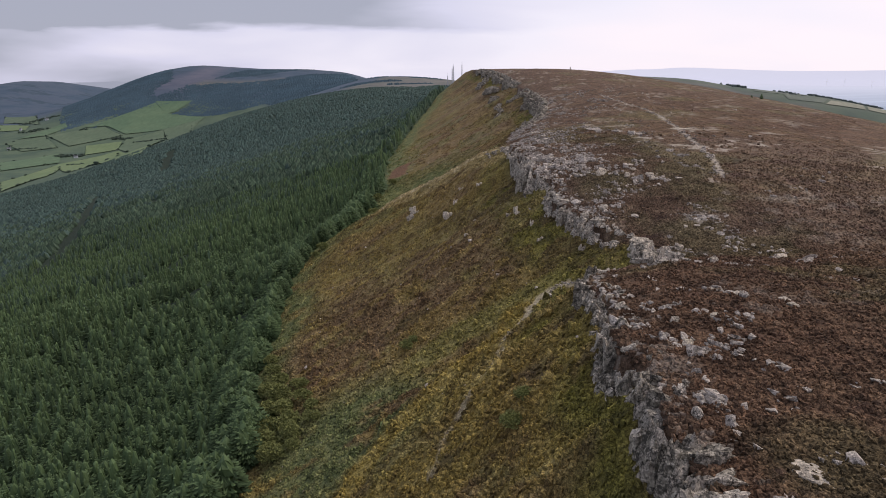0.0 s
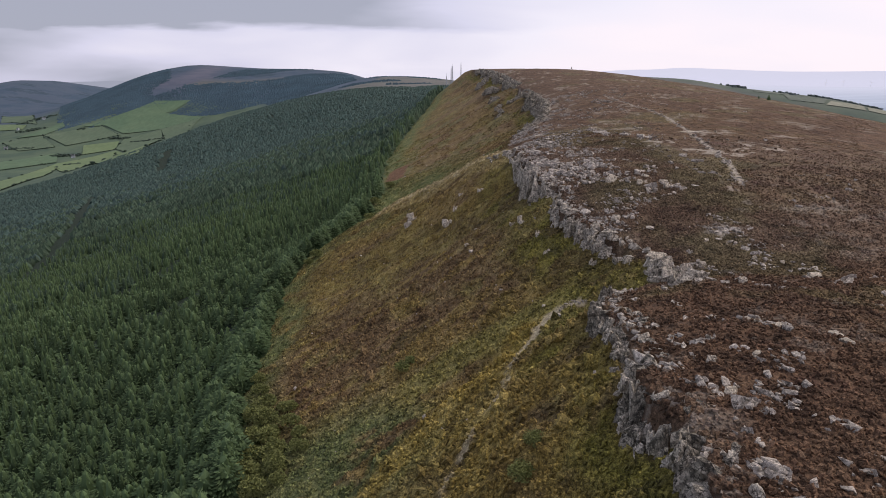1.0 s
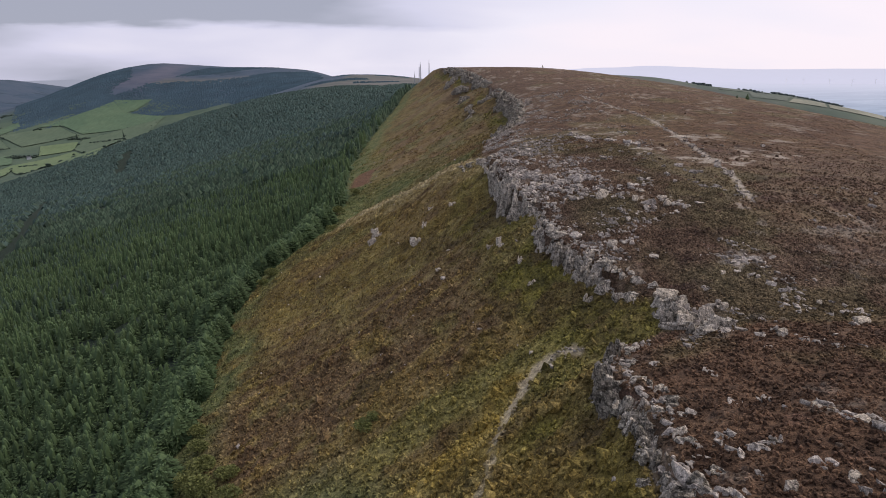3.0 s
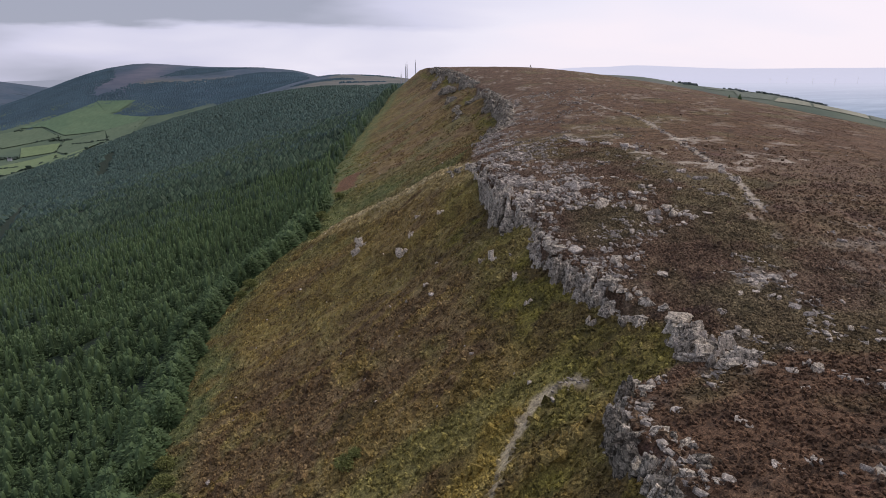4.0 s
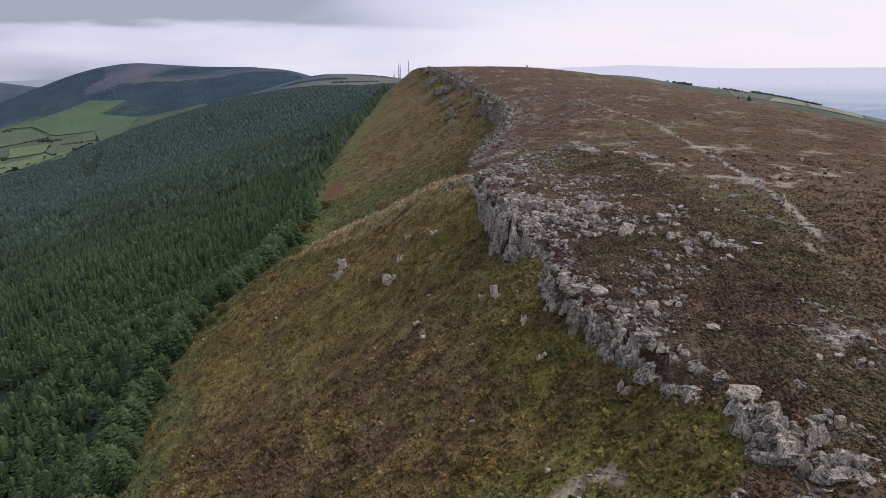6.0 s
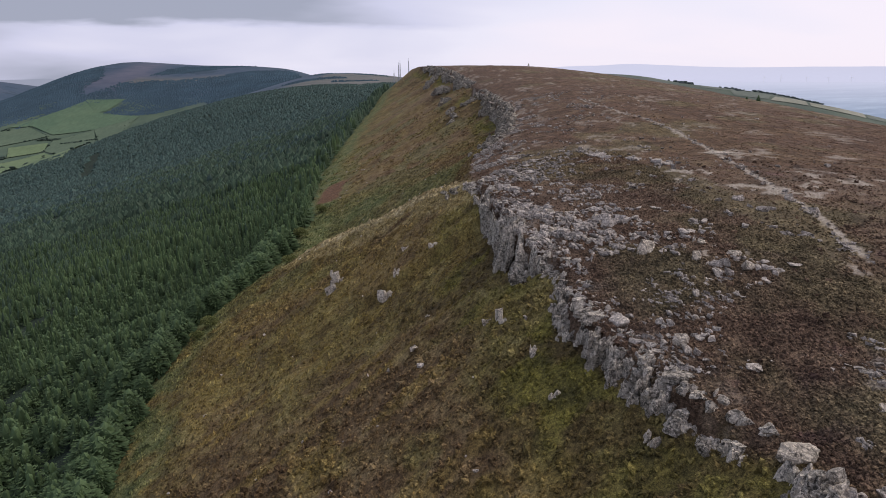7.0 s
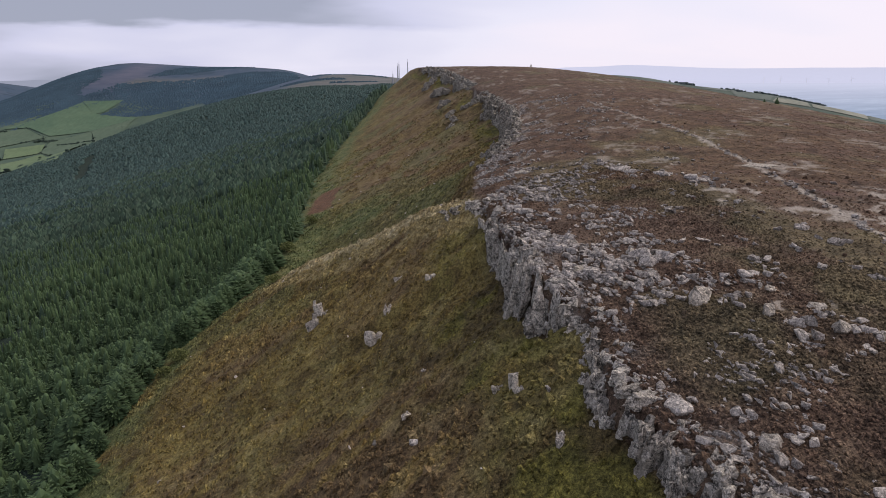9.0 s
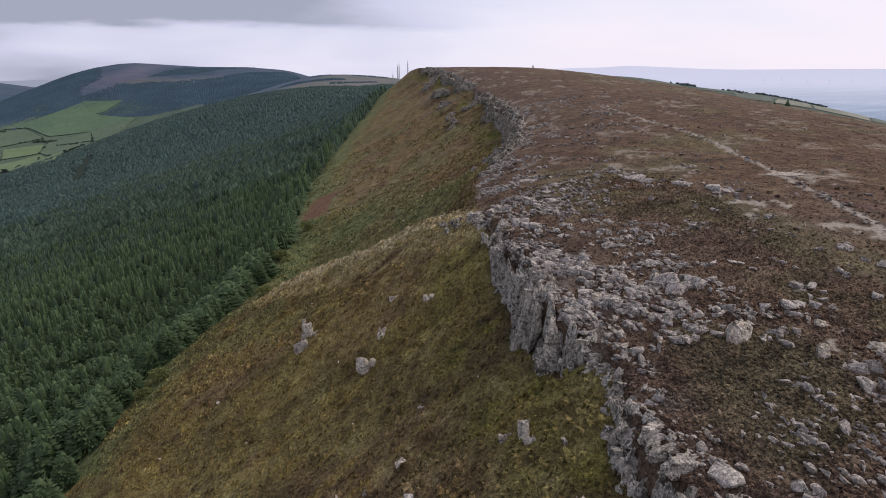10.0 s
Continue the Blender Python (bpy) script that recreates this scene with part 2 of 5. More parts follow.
# ---- materials ----
class Graph:
    """Short hand for a node material."""

    def __init__(self, name):
        self.m = bpy.data.materials.new(name)
        self.m.use_nodes = True
        self.t = self.m.node_tree
        self.b = self.t.nodes["Principled BSDF"]
        self.b.inputs["Specular IOR Level"].default_value = 0.25
        self.pos = self.t.nodes.new("ShaderNodeNewGeometry").outputs["Position"]

    def put(self, socket, v):
        if isinstance(v, bpy.types.NodeSocket):
            self.t.links.new(v, socket)
        elif isinstance(v, tuple) and len(v) == 3 and socket.type == "RGBA":
            socket.default_value = (*v, 1)
        else:
            socket.default_value = v

    def noise(self, scale, detail=3.0, rough=0.55, stretch=None, distort=0.0):
        n = self.t.nodes.new("ShaderNodeTexNoise")
        vec = self.pos
        if stretch:
            mp = self.t.nodes.new("ShaderNodeMapping")
            self.t.links.new(vec, mp.inputs["Vector"])
            mp.inputs["Scale"].default_value = stretch
            vec = mp.outputs[0]
        self.t.links.new(vec, n.inputs["Vector"])
        for k, v in (("Scale", scale), ("Detail", detail), ("Roughness", rough), ("Distortion", distort)):
            n.inputs[k].default_value = v
        return n.outputs["Fac"]

    def ramp(self, fac, *stops):
        n = self.t.nodes.new("ShaderNodeValToRGB")
        e = n.color_ramp.elements
        while len(e) < len(stops):
            e.new(0.5)
        for el_, (p, c) in zip(e, stops):
            el_.position = p
            el_.color = (*c, 1) if isinstance(c, tuple) else (c, c, c, 1)
        self.t.links.new(fac, n.inputs["Fac"])
        return n.outputs["Color"]

    def mix(self, fac, a, b, kind="MIX"):
        n = self.t.nodes.new("ShaderNodeMix")
        n.data_type, n.blend_type = "RGBA", kind
        self.put(n.inputs["Factor"], fac)
        self.put(n.inputs["A"], a)
        self.put(n.inputs["B"], b)
        return n.outputs["Result"]

    def calc(self, op, a, b=0.0, clamp=False):
        n = self.t.nodes.new("ShaderNodeMath")
        n.operation, n.use_clamp = op, clamp
        self.put(n.inputs[0], a)
        self.put(n.inputs[1], b)
        return n.outputs[0]

    def joints(self, scale, stretch):
        """Thin fissures between cells of the rock."""
        mp, n = self.t.nodes.new("ShaderNodeMapping"), self.t.nodes.new("ShaderNodeTexVoronoi")
        self.t.links.new(self.pos, mp.inputs["Vector"])
        mp.inputs["Scale"].default_value = stretch
        wob = self.t.nodes.new("ShaderNodeTexNoise")
        wob.inputs["Scale"].default_value, wob.inputs["Detail"].default_value = 2.6, 4.0
        self.t.links.new(self.pos, wob.inputs["Vector"])
        bend = self.t.nodes.new("ShaderNodeVectorMath")
        bend.operation = "MULTIPLY_ADD"
        bend.inputs[1].default_value = (0.5, 0.5, 0.5)
        self.t.links.new(wob.outputs["Color"], bend.inputs[0])
        self.t.links.new(mp.outputs[0], bend.inputs[2])
        self.t.links.new(bend.outputs[0], n.inputs["Vector"])
        n.feature = "DISTANCE_TO_EDGE"
        n.inputs["Scale"].default_value = scale
        return self.ramp(n.outputs["Distance"], (0.004, 1.0), (0.035, 0.0))

    def attr(self, name):
        n = self.t.nodes.new("ShaderNodeAttribute")
        n.attribute_name = name
        return n.outputs["Fac"]

    def chance(self):
        return self.t.nodes.new("ShaderNodeObjectInfo").outputs["Random"]

    def island(self):
        return self.t.nodes.new("ShaderNodeNewGeometry").outputs["Random Per Island"]

    def bump(self, height, strength=0.5, distance=0.1):
        n = self.t.nodes.new("ShaderNodeBump")
        n.inputs["Strength"].default_value, n.inputs["Distance"].default_value = strength, distance
        self.t.links.new(height, n.inputs["Height"])
        self.t.links.new(n.outputs[0], self.b.inputs["Normal"])

    def done(self, colour, rough=0.9):
        self.put(self.b.inputs["Base Color"], colour)
        self.put(self.b.inputs["Roughness"], rough)
        return self.m


def moor_material():
    g = Graph("moor_vegetation")
    big, mid_, fine, grain = g.noise(0.11, 3), g.noise(0.55, 4, 0.6), g.noise(4.0, 5, 0.7), g.noise(13.0, 2, 0.6)
    blend = g.calc("ADD", g.calc("MULTIPLY", big, 0.5), g.calc("MULTIPLY", mid_, 0.5))
    slope = g.ramp(blend, (0.37, (0.076, 0.056, 0.024)), (0.45, (0.126, 0.093, 0.038)), (0.51, (0.158, 0.121, 0.046)), (0.57, (0.198, 0.162, 0.06)), (0.66, (0.275, 0.231, 0.096)))
    heath = g.ramp(blend, (0.36, (0.066, 0.041, 0.028)), (0.45, (0.11, 0.07, 0.046)), (0.51, (0.144, 0.093, 0.06)), (0.57, (0.168, 0.116, 0.074)), (0.66, (0.186, 0.141, 0.082)))
    bell = g.ramp(g.noise(0.35, 3, 0.6), (0.58, (0.0, 0.0, 0.0)), (0.72, (0.5, 0.5, 0.5)))
    heath = g.mix(bell, heath, (0.14, 0.075, 0.082))
    heath = g.mix(g.calc("MULTIPLY", g.ramp(g.noise(0.06, 4, 0.6), (0.38, 0.25), (0.6, 0.95)), g.attr("pale_heath")), heath, g.ramp(mid_, (0.36, (0.118, 0.078, 0.055)), (0.6, (0.225, 0.158, 0.115))))
    sedge = g.ramp(g.noise(0.22, 4, 0.65), (0.47, 0.0), (0.61, 0.6))
    heath = g.mix(sedge, heath, g.ramp(mid_, (0.38, (0.05, 0.036, 0.025)), (0.5, (0.11, 0.077, 0.052)), (0.62, (0.185, 0.136, 0.09))))
    lush = g.ramp(mid_, (0.35, (0.084, 0.103, 0.042)), (0.5, (0.138, 0.158, 0.062)), (0.65, (0.205, 0.212, 0.088)))
    gold = g.ramp(mid_, (0.35, (0.19, 0.135, 0.036)), (0.5, (0.285, 0.212, 0.055)), (0.65, (0.37, 0.288, 0.098)))
    moss = g.ramp(mid_, (0.35, (0.085, 0.084, 0.023)), (0.5, (0.15, 0.142, 0.031)), (0.64, (0.23, 0.21, 0.043)))
    slope = g.mix(g.attr("russet"), slope, g.ramp(mid_, (0.35, (0.115, 0.07, 0.038)), (0.5, (0.18, 0.116, 0.062)), (0.65, (0.245, 0.17, 0.094))))
    c = g.mix(g.attr("heath"), slope, heath)
    c = g.mix(g.calc("MULTIPLY", g.attr("ruddy"), 0.72), c, g.ramp(mid_, (0.36, (0.064, 0.036, 0.022)), (0.6, (0.15, 0.085, 0.051))))
    c = g.mix(g.attr("gold"), c, gold)
    c = g.mix(g.attr("lush"), c, lush)
    c = g.mix(g.attr("moss"), c, moss)
    c = g.mix(g.calc("MULTIPLY", g.attr("straw"), 0.85), c, g.ramp(g.noise(1.1, 4, 0.65), (0.36, (0.3, 0.235, 0.115)), (0.52, (0.5, 0.415, 0.235)), (0.66, (0.62, 0.54, 0.34))))
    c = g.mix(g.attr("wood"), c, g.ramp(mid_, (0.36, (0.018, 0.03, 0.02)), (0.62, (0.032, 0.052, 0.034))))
    c = g.mix(g.attr("earth"), c, g.ramp(fine, (0.3, (0.12, 0.062, 0.036)), (0.7, (0.2, 0.105, 0.062))))
    # random specks put the shading among leaves and stems into the colour
    speck = g.mix(g.attr("heath"), g.ramp(fine, (0.32, 0.3), (0.5, 0.9), (0.68, 1.62)), g.ramp(fine, (0.32, 0.34), (0.5, 0.92), (0.68, 1.5)))
    c = g.mix(1.0, c, g.mix(g.attr("heath"), g.ramp(grain, (0.36, 0.55), (0.62, 1.36)), g.ramp(grain, (0.36, 0.58), (0.62, 1.34))), "MULTIPLY")
    c = g.mix(g.attr("sprig"), c, g.mix(1.0, c, g.ramp(g.island(), (0.0, 0.78), (1.0, 1.5)), "MULTIPLY"))
    c = g.mix(1.0, c, speck, "MULTIPLY")
    c = g.mix(g.calc("MULTIPLY", g.attr("bare"), g.ramp(g.noise(6.0, 4, 0.7), (0.38, 0.4), (0.5, 1.0))), c, g.ramp(fine, (0.3, (0.24, 0.2, 0.16)), (0.5, (0.45, 0.4, 0.335)), (0.7, (0.6, 0.54, 0.47))))
    # far land: haze put into the base colours as blue and grey
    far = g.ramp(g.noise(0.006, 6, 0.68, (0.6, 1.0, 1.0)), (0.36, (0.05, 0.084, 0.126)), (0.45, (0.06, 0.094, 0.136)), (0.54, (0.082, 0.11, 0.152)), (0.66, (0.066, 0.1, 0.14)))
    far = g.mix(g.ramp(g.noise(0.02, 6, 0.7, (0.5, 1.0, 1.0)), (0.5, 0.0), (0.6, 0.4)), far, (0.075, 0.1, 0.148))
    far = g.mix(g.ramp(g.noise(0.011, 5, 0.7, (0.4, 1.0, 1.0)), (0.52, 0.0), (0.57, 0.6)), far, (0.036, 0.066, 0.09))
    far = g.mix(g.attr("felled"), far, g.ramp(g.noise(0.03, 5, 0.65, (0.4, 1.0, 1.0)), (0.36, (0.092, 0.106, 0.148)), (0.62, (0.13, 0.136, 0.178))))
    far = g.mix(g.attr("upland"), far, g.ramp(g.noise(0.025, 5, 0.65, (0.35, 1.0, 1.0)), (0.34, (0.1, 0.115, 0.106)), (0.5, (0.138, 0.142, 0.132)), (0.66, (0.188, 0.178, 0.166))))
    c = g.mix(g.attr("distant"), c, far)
    c = g.mix(g.attr("lea"), c, g.ramp(g.noise(0.012, 3, 0.6), (0.35, (0.066, 0.106, 0.078)), (0.6, (0.104, 0.148, 0.096))))
    g.bump(g.calc("ADD", fine, g.calc("MULTIPLY", grain, 0.45)), 0.75, 0.16)
    return g.done(c, 0.95)


def rock_material(name, tint=(1.0, 0.94, 0.92), bright=1.0, cracks=0.6, dark=0.36):
    g = Graph(name)

    def grey(k):
        return tuple(bright * k * t for t in tint)
    patch, streak = g.noise(0.8, 4, 0.6), g.noise(3.2, 5, 0.68, (1.0, 1.0, 0.65))
    fine = g.noise(11.0, 4, 0.72)
    v = g.calc("ADD", g.calc("MULTIPLY", streak, 0.55), g.calc("MULTIPLY", patch, 0.45))
    c = g.ramp(v, (0.34, grey(0.13)), (0.44, grey(0.22)), (0.54, grey(0.3)), (0.66, grey(0.42)))
    c = g.mix(1.0, c, g.ramp(fine, (0.3, 0.55), (0.55, 1.0), (0.72, 1.38)), "MULTIPLY")
    c = g.mix(g.ramp(g.noise(5.5, 3, 0.6), (0.52, 0.0), (0.6, 0.8)), c, grey(0.44))            # pale lichen
    c = g.mix(g.ramp(g.noise(2.8, 5, 0.75), (dark, 0.8), (dark + 0.07, 0.0)), c, (0.045, 0.042, 0.036))    # black lichen
    c = g.mix(g.calc("MULTIPLY", g.joints(1.7, (1.0, 1.0, 0.22)), cracks), c, (0.03, 0.027, 0.024))
    c = g.mix(g.ramp(g.noise(1.1, 3, 0.6), (0.62, 0.0), (0.74, 0.5)), c, (0.12, 0.1, 0.05))
    c = g.mix(1.0, c, g.ramp(g.chance(), (0.0, 0.74), (1.0, 1.16)), "MULTIPLY")
    g.bump(g.calc("ADD", streak, g.calc("MULTIPLY", fine, 0.5)), 0.9, 0.2)
    return g.done(c, 0.88)


def leaf_material(name, dark, light, tip_lit):
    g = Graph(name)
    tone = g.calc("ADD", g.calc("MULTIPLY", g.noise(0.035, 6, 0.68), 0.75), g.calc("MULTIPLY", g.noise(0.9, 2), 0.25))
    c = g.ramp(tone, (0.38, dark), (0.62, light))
    c = g.mix(g.attr("tip_lit"), c, tip_lit)
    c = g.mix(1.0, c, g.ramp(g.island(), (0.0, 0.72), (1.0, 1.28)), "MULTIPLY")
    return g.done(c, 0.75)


def plain(name, colour, rough=0.9, vary=0.25, scale=2.0):
    g = Graph(name)
    c = g.ramp(g.noise(scale, 4, 0.6), (0.3, tuple(k * (1 - vary) for k in colour)), (0.7, tuple(k * (1 + vary) for k in colour)))
    return g.done(c, rough)


MOOR = moor_material()
ROCK = rock_material("grey_rock", (1.0, 0.9, 0.76), 1.92, 0.85, 0.4)
PALE = rock_material("pale_weathered_rock", (1.0, 0.89, 0.78), 1.85, 0.5, 0.38)
WHITISH = rock_material("whitish_quartz_rock", (1.0, 0.88, 0.72), 2.05, 0.45, 0.38)
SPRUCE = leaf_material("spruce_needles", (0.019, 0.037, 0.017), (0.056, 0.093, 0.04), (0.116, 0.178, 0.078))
# the same spruce blued in two steps: distance haze put into the needle colour
HAZED_SPRUCE = leaf_material("hazed_spruce_needles", (0.02, 0.041, 0.026), (0.054, 0.091, 0.056), (0.098, 0.15, 0.092))
FAR_HAZED_SPRUCE = leaf_material("far_hazed_needles", (0.032, 0.06, 0.053), (0.054, 0.093, 0.078), (0.068, 0.112, 0.094))
BARK = plain("bark", (0.09, 0.065, 0.05))
SHRUB = leaf_material("shrub_leaves", (0.085, 0.105, 0.034), (0.155, 0.17, 0.055), (0.235, 0.25, 0.09))
HEDGE = leaf_material("hedge_leaves", (0.034, 0.056, 0.044), (0.052, 0.078, 0.054), (0.07, 0.095, 0.06))
STEEL = plain("galvanised_steel", (0.42, 0.43, 0.46), 0.5, 0.1)


# ---- ground ----
def line_dist(x, y, pts):
    d = np.full(np.shape(x), 1e9)
    for (ax, ay), (bx, by) in zip(pts[:-1], pts[1:]):
        dx, dy = bx - ax, by - ay
        t = np.clip(((x - ax) * dx + (y - ay) * dy) / (dx * dx + dy * dy), 0, 1)
        d = np.minimum(d, np.hypot(x - ax - t * dx, y - ay - t * dy))
    return d


MOOR_TRAIL = [(37, 86), (39.5, 95), (40.6, 103), (42, 112), (43, 118), (45, 127), (46, 134), (47.2, 146), (47.6, 157), (46.6, 173), (46.4, 187), (46, 200)]
SIDE_TRAIL = [(45, 127), (49, 128), (56, 124), (64, 117)]
SLOPE_PATH = [(14.3, 68.0), (13.4, 69.0), (12.2, 69.3), (10.6, 68.8), (8.1, 65.2), (6.5, 59.5), (5.0, 55), (2.7, 50.3), (1.0, 47.0), (-0.6, 42)]
RED_TRACK = [(-15.6, 214), (-15.8, 226), (-15.6, 240)]
GOLD_BAND = [(12.0, 70.6), (6.6, 70.5), (2.4, 70.4), (-1.1, 69.1), (-6, 67.5)]
OCHRE_BAND = [(8.6, 68.0), (6.4, 65.2), (2.4, 60.0), (-1.3, 57.4), (-3.8, 54.4), (-6.4, 50.0), (-9, 44)]


def zones(x, y):
    """How far each kind of cover holds at a place."""
    xc, hc = crest_line(y), face_h(y)
    u, w = x - xc, x - wood_x(y)
    r = np.hypot(x, y)
    n1, n2, n3 = fbm(x, y, 9, 21), fbm(x, y, 3.5, 22), fbm(x, y, 1.1, 23, 3)
    heath = smooth((u + 0.9) / 1.2)
    russet = np.zeros_like(heath)
    russet = np.maximum(russet, 0.55 * smooth((n1 - 0.53) / 0.14) * smooth((w - 4) / 10))
    russet = np.maximum(russet, 0.8 * smooth((y - 150) / 40) * smooth((w - 8) / 10) * smooth((fbm(x * 0.4, y, 8, 28) - 0.3) / 0.25))
    russet = np.maximum(russet, 0.75 * smooth((y - 68) / 8) * smooth((104 - y) / 14) * smooth((-u - 5) / 5) * smooth((n2 - 0.25) / 0.2))
    russet = np.maximum(russet, 0.6 * smooth((5 - np.abs(u + 4.5)) / 3) * smooth((16 - np.abs(y - 49)) / 5) * smooth((n2 - 0.3) / 0.2))
    russet = russet * smooth((-u - 0.4) / 0.8)
    green = smooth((7.0 + 3.5 * smooth((y - 140) / 30) + 7 * (n1 - 0.5) - w) / 6) * smooth((n2 - 0.25 + 0.1 * smooth((y - 140) / 30)) / 0.3)
    patchy = 0.42 * smooth((fbm(x, 0.7 * y, 7, 43, 3) - 0.55) / 0.08) * smooth((y - 125) / 15) * smooth((-u - 3) / 5)
    fern = smooth((13 - np.hypot((x + 9.5) * 1.05, (y - 58) * 0.8)) / 8) * smooth((n2 - 0.3) / 0.2)
    beyond = y - 126 - 1.15 * (11 - x)
    hollow = smooth((beyond - 0.5) / 2) * (1 - smooth((beyond - 42 - 40 * (n1 - 0.5)) / 34)) * smooth((-u - 3) / 7) * (0.7 + 0.3 * smooth((26 - w) / 10)) * (0.55 + 0.45 * smooth((n1 - 0.36) / 0.2))
    bog = 0.3 * smooth((u - 2) / 3) * smooth((fbm(x, y, 11, 25) - 0.58) / 0.1)
    lush = np.clip(np.maximum.reduce([green, fern, hollow, patchy, 0.8 * bog]), 0, 1)
    band = smooth((3.6 + 3 * (n2 - 0.5) - line_dist(x, y, GOLD_BAND)) / 1.8) * smooth((x + 8) / 6)
    ochre = smooth((2.4 + 3 * (n2 - 0.5) - line_dist(x, y, OCHRE_BAND)) / 1.6)
    low = smooth((14 - np.hypot(x - 2.5, (y - 46) * 0.6)) / 6) * smooth((n2 - 0.35) / 0.2)
    crown = smooth((5.5 - np.abs(beyond + 3.5)) / 3) * smooth((n2 - 0.22) / 0.15) * smooth((x + 24) / 8)
    pale = smooth((2.5 + 1.6 * (n3 - 0.5) - np.abs(beyond + 0.8 + 2.0 * (n2 - 0.5))) / 1.3) * smooth((x + 20) / 8) * (0.75 + 0.25 * smooth((n2 - 0.35) / 0.2))
    tufts = 0.42 * smooth((fbm(x, y, 5, 26) - 0.58) / 0.08) * smooth(-u / 3) * (1 - 0.6 * smooth((y - 140) / 60))
    tufts = np.maximum(tufts, 0.3 * smooth((y - 100) / 15) * smooth((152 - y) / 20) * smooth(-u / 3) * smooth((n2 - 0.3) / 0.25))
    along, across = 0.9 * x + 0.44 * y, 0.9 * y - 0.44 * x
    terrace = fbm(0.16 * along, across, 1.7, 41, 3)
    tufts = np.maximum(tufts, 0.42 * smooth((terrace - 0.59) / 0.08) * smooth((-u - 2) / 4) * smooth((n1 - 0.35) / 0.2) * (1 - smooth((y - 132) / 20)))
    tufts = np.maximum(tufts, 0.2 * smooth((fbm(x * 0.35, y + x * 0.5, 6, 29) - 0.48) / 0.12) * smooth((y - 150) / 30))
    gold = np.clip(np.maximum.reduce([band, ochre, 0.7 * low, 0.6 * crown, tufts]), 0, 1) * smooth(-u / 1.2)
    gold = np.maximum(gold, (0.03 + 0.03 * smooth((u - 18) / 10)) * smooth((u - 8) / 8) * smooth((fbm(x, y, 14, 33) - 0.47) / 0.12) * smooth((n2 - 0.3) / 0.25))
    moss = np.clip((0.75 + 0.2 * smooth((50 - y) / 8)) * smooth((5.0 - 1.8 * smooth((58 - y) / 6) - np.abs(u + 3.0 - 1.2 * smooth((58 - y) / 6))) / 4) * np.clip(hc / 2 + smooth((40 - y) / 6), 0, 1) * smooth((n2 - 0.38 + 0.12 * smooth((42 - y) / 8)) / 0.15), 0, 0.92) * smooth((-u - 0.4) / 0.5)
    moss = np.maximum(moss, 0.5 * smooth((7.5 + 5 * (n2 - 0.5) - np.hypot((x - 14.5) * 0.8, y - 67.5)) / 4) * smooth((n3 - 0.3) / 0.2))
    moss = moss * (1 - 0.85 * band * smooth((12.6 - x) / 2))
    lush = np.maximum(lush * (1 - 0.8 * ochre), 0.5 * band * (1 - ochre))
    trail = smooth((0.47 + 0.9 * (n3 - 0.5) - line_dist(x, y, MOOR_TRAIL)) / 0.35) * smooth((n2 - 0.28) / 0.08)
    spur = smooth((0.5 + 1.2 * (n3 - 0.5) - line_dist(x, y, SIDE_TRAIL)) / 0.5) * smooth((n2 - 0.42) / 0.1)
    walked = smooth((0.3 + 0.3 * smooth((y - 60) / 8) + 0.9 * (n3 - 0.5) - line_dist(x, y, SLOPE_PATH)) / 0.3) * (0.6 + 0.4 * smooth((y - 52) / 10))
    rim = smooth((u + 0.6) / 0.5) * smooth((4.5 - u) / 4) * np.clip(hc / 2.5, 0, 1) * smooth((n3 - 0.56) / 0.07) * smooth((n2 - 0.42) / 0.1)
    worn = (0.2 + 0.65 * smooth((y - 70) / 25) - 0.4 * smooth((y - 115) / 20)) * smooth(u / 2) * smooth((fbm(x, y, 7, 27) - 0.6 + 0.1 * smooth((y - 150) / 30) * smooth((14 - u) / 8)) / 0.05) * smooth((n3 - 0.54) / 0.06)
    slabs = 0.6 * smooth((2.2 + 3 * (n3 - 0.5) - np.minimum(np.hypot(x - 45, y - 126.5), np.hypot(x - 29.4, (y - 73.3)) + 0.4)) / 0.8) * smooth((n2 - 0.3) / 0.15)
    bare = np.clip(np.maximum.reduce([trail, 0.5 * spur, 0.5 * walked, 0.55 * rim, worn, slabs]), 0, 1) * (1 - smooth((r - 500) / 300))
    earth = 0.95 * smooth((3.7 + 2.5 * (n2 - 0.5) - line_dist(x, y, RED_TRACK)) / 1.2)
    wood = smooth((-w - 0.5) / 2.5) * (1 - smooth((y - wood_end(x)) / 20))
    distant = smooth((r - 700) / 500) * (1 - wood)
    ruddy = np.maximum(smooth((68 - y) / 8), (0.62 + 0.24 * smooth((x - 38) / 12)) * smooth((y - 104) / 22)) * smooth(u / 1.5)
    lea = distant * smooth((np.where(x < -330, 45, -25) - far_land(x, y)) / 40) * (1 - smooth((r - 2650) / 400))
    lea = np.maximum(lea, 0.6 * distant * smooth((x - 350) / 100) * smooth((fbm(x, y, 150, 36, 3) - 0.3) / 0.2))
    rag = 90 * (fbm(x, y, 130, 34, 3) - 0.5)
    felled = smooth((85 + rag - line_dist(x, y, [(-950, 2790), (-955, 2640), (-960, 2560), (-1090, 2560)]) + 30) / 90)
    upland = smooth((42 + 0.5 * rag - line_dist(x, y, [(-930, 2550), (-700, 2550), (-480, 2500)])) / 16)
    upland = np.maximum(upland, smooth((150 + 1.4 * rag - line_dist(x, y, [(-190, 1190), (-60, 1300), (-90, 1500), (-20, 1880)])) / 40))
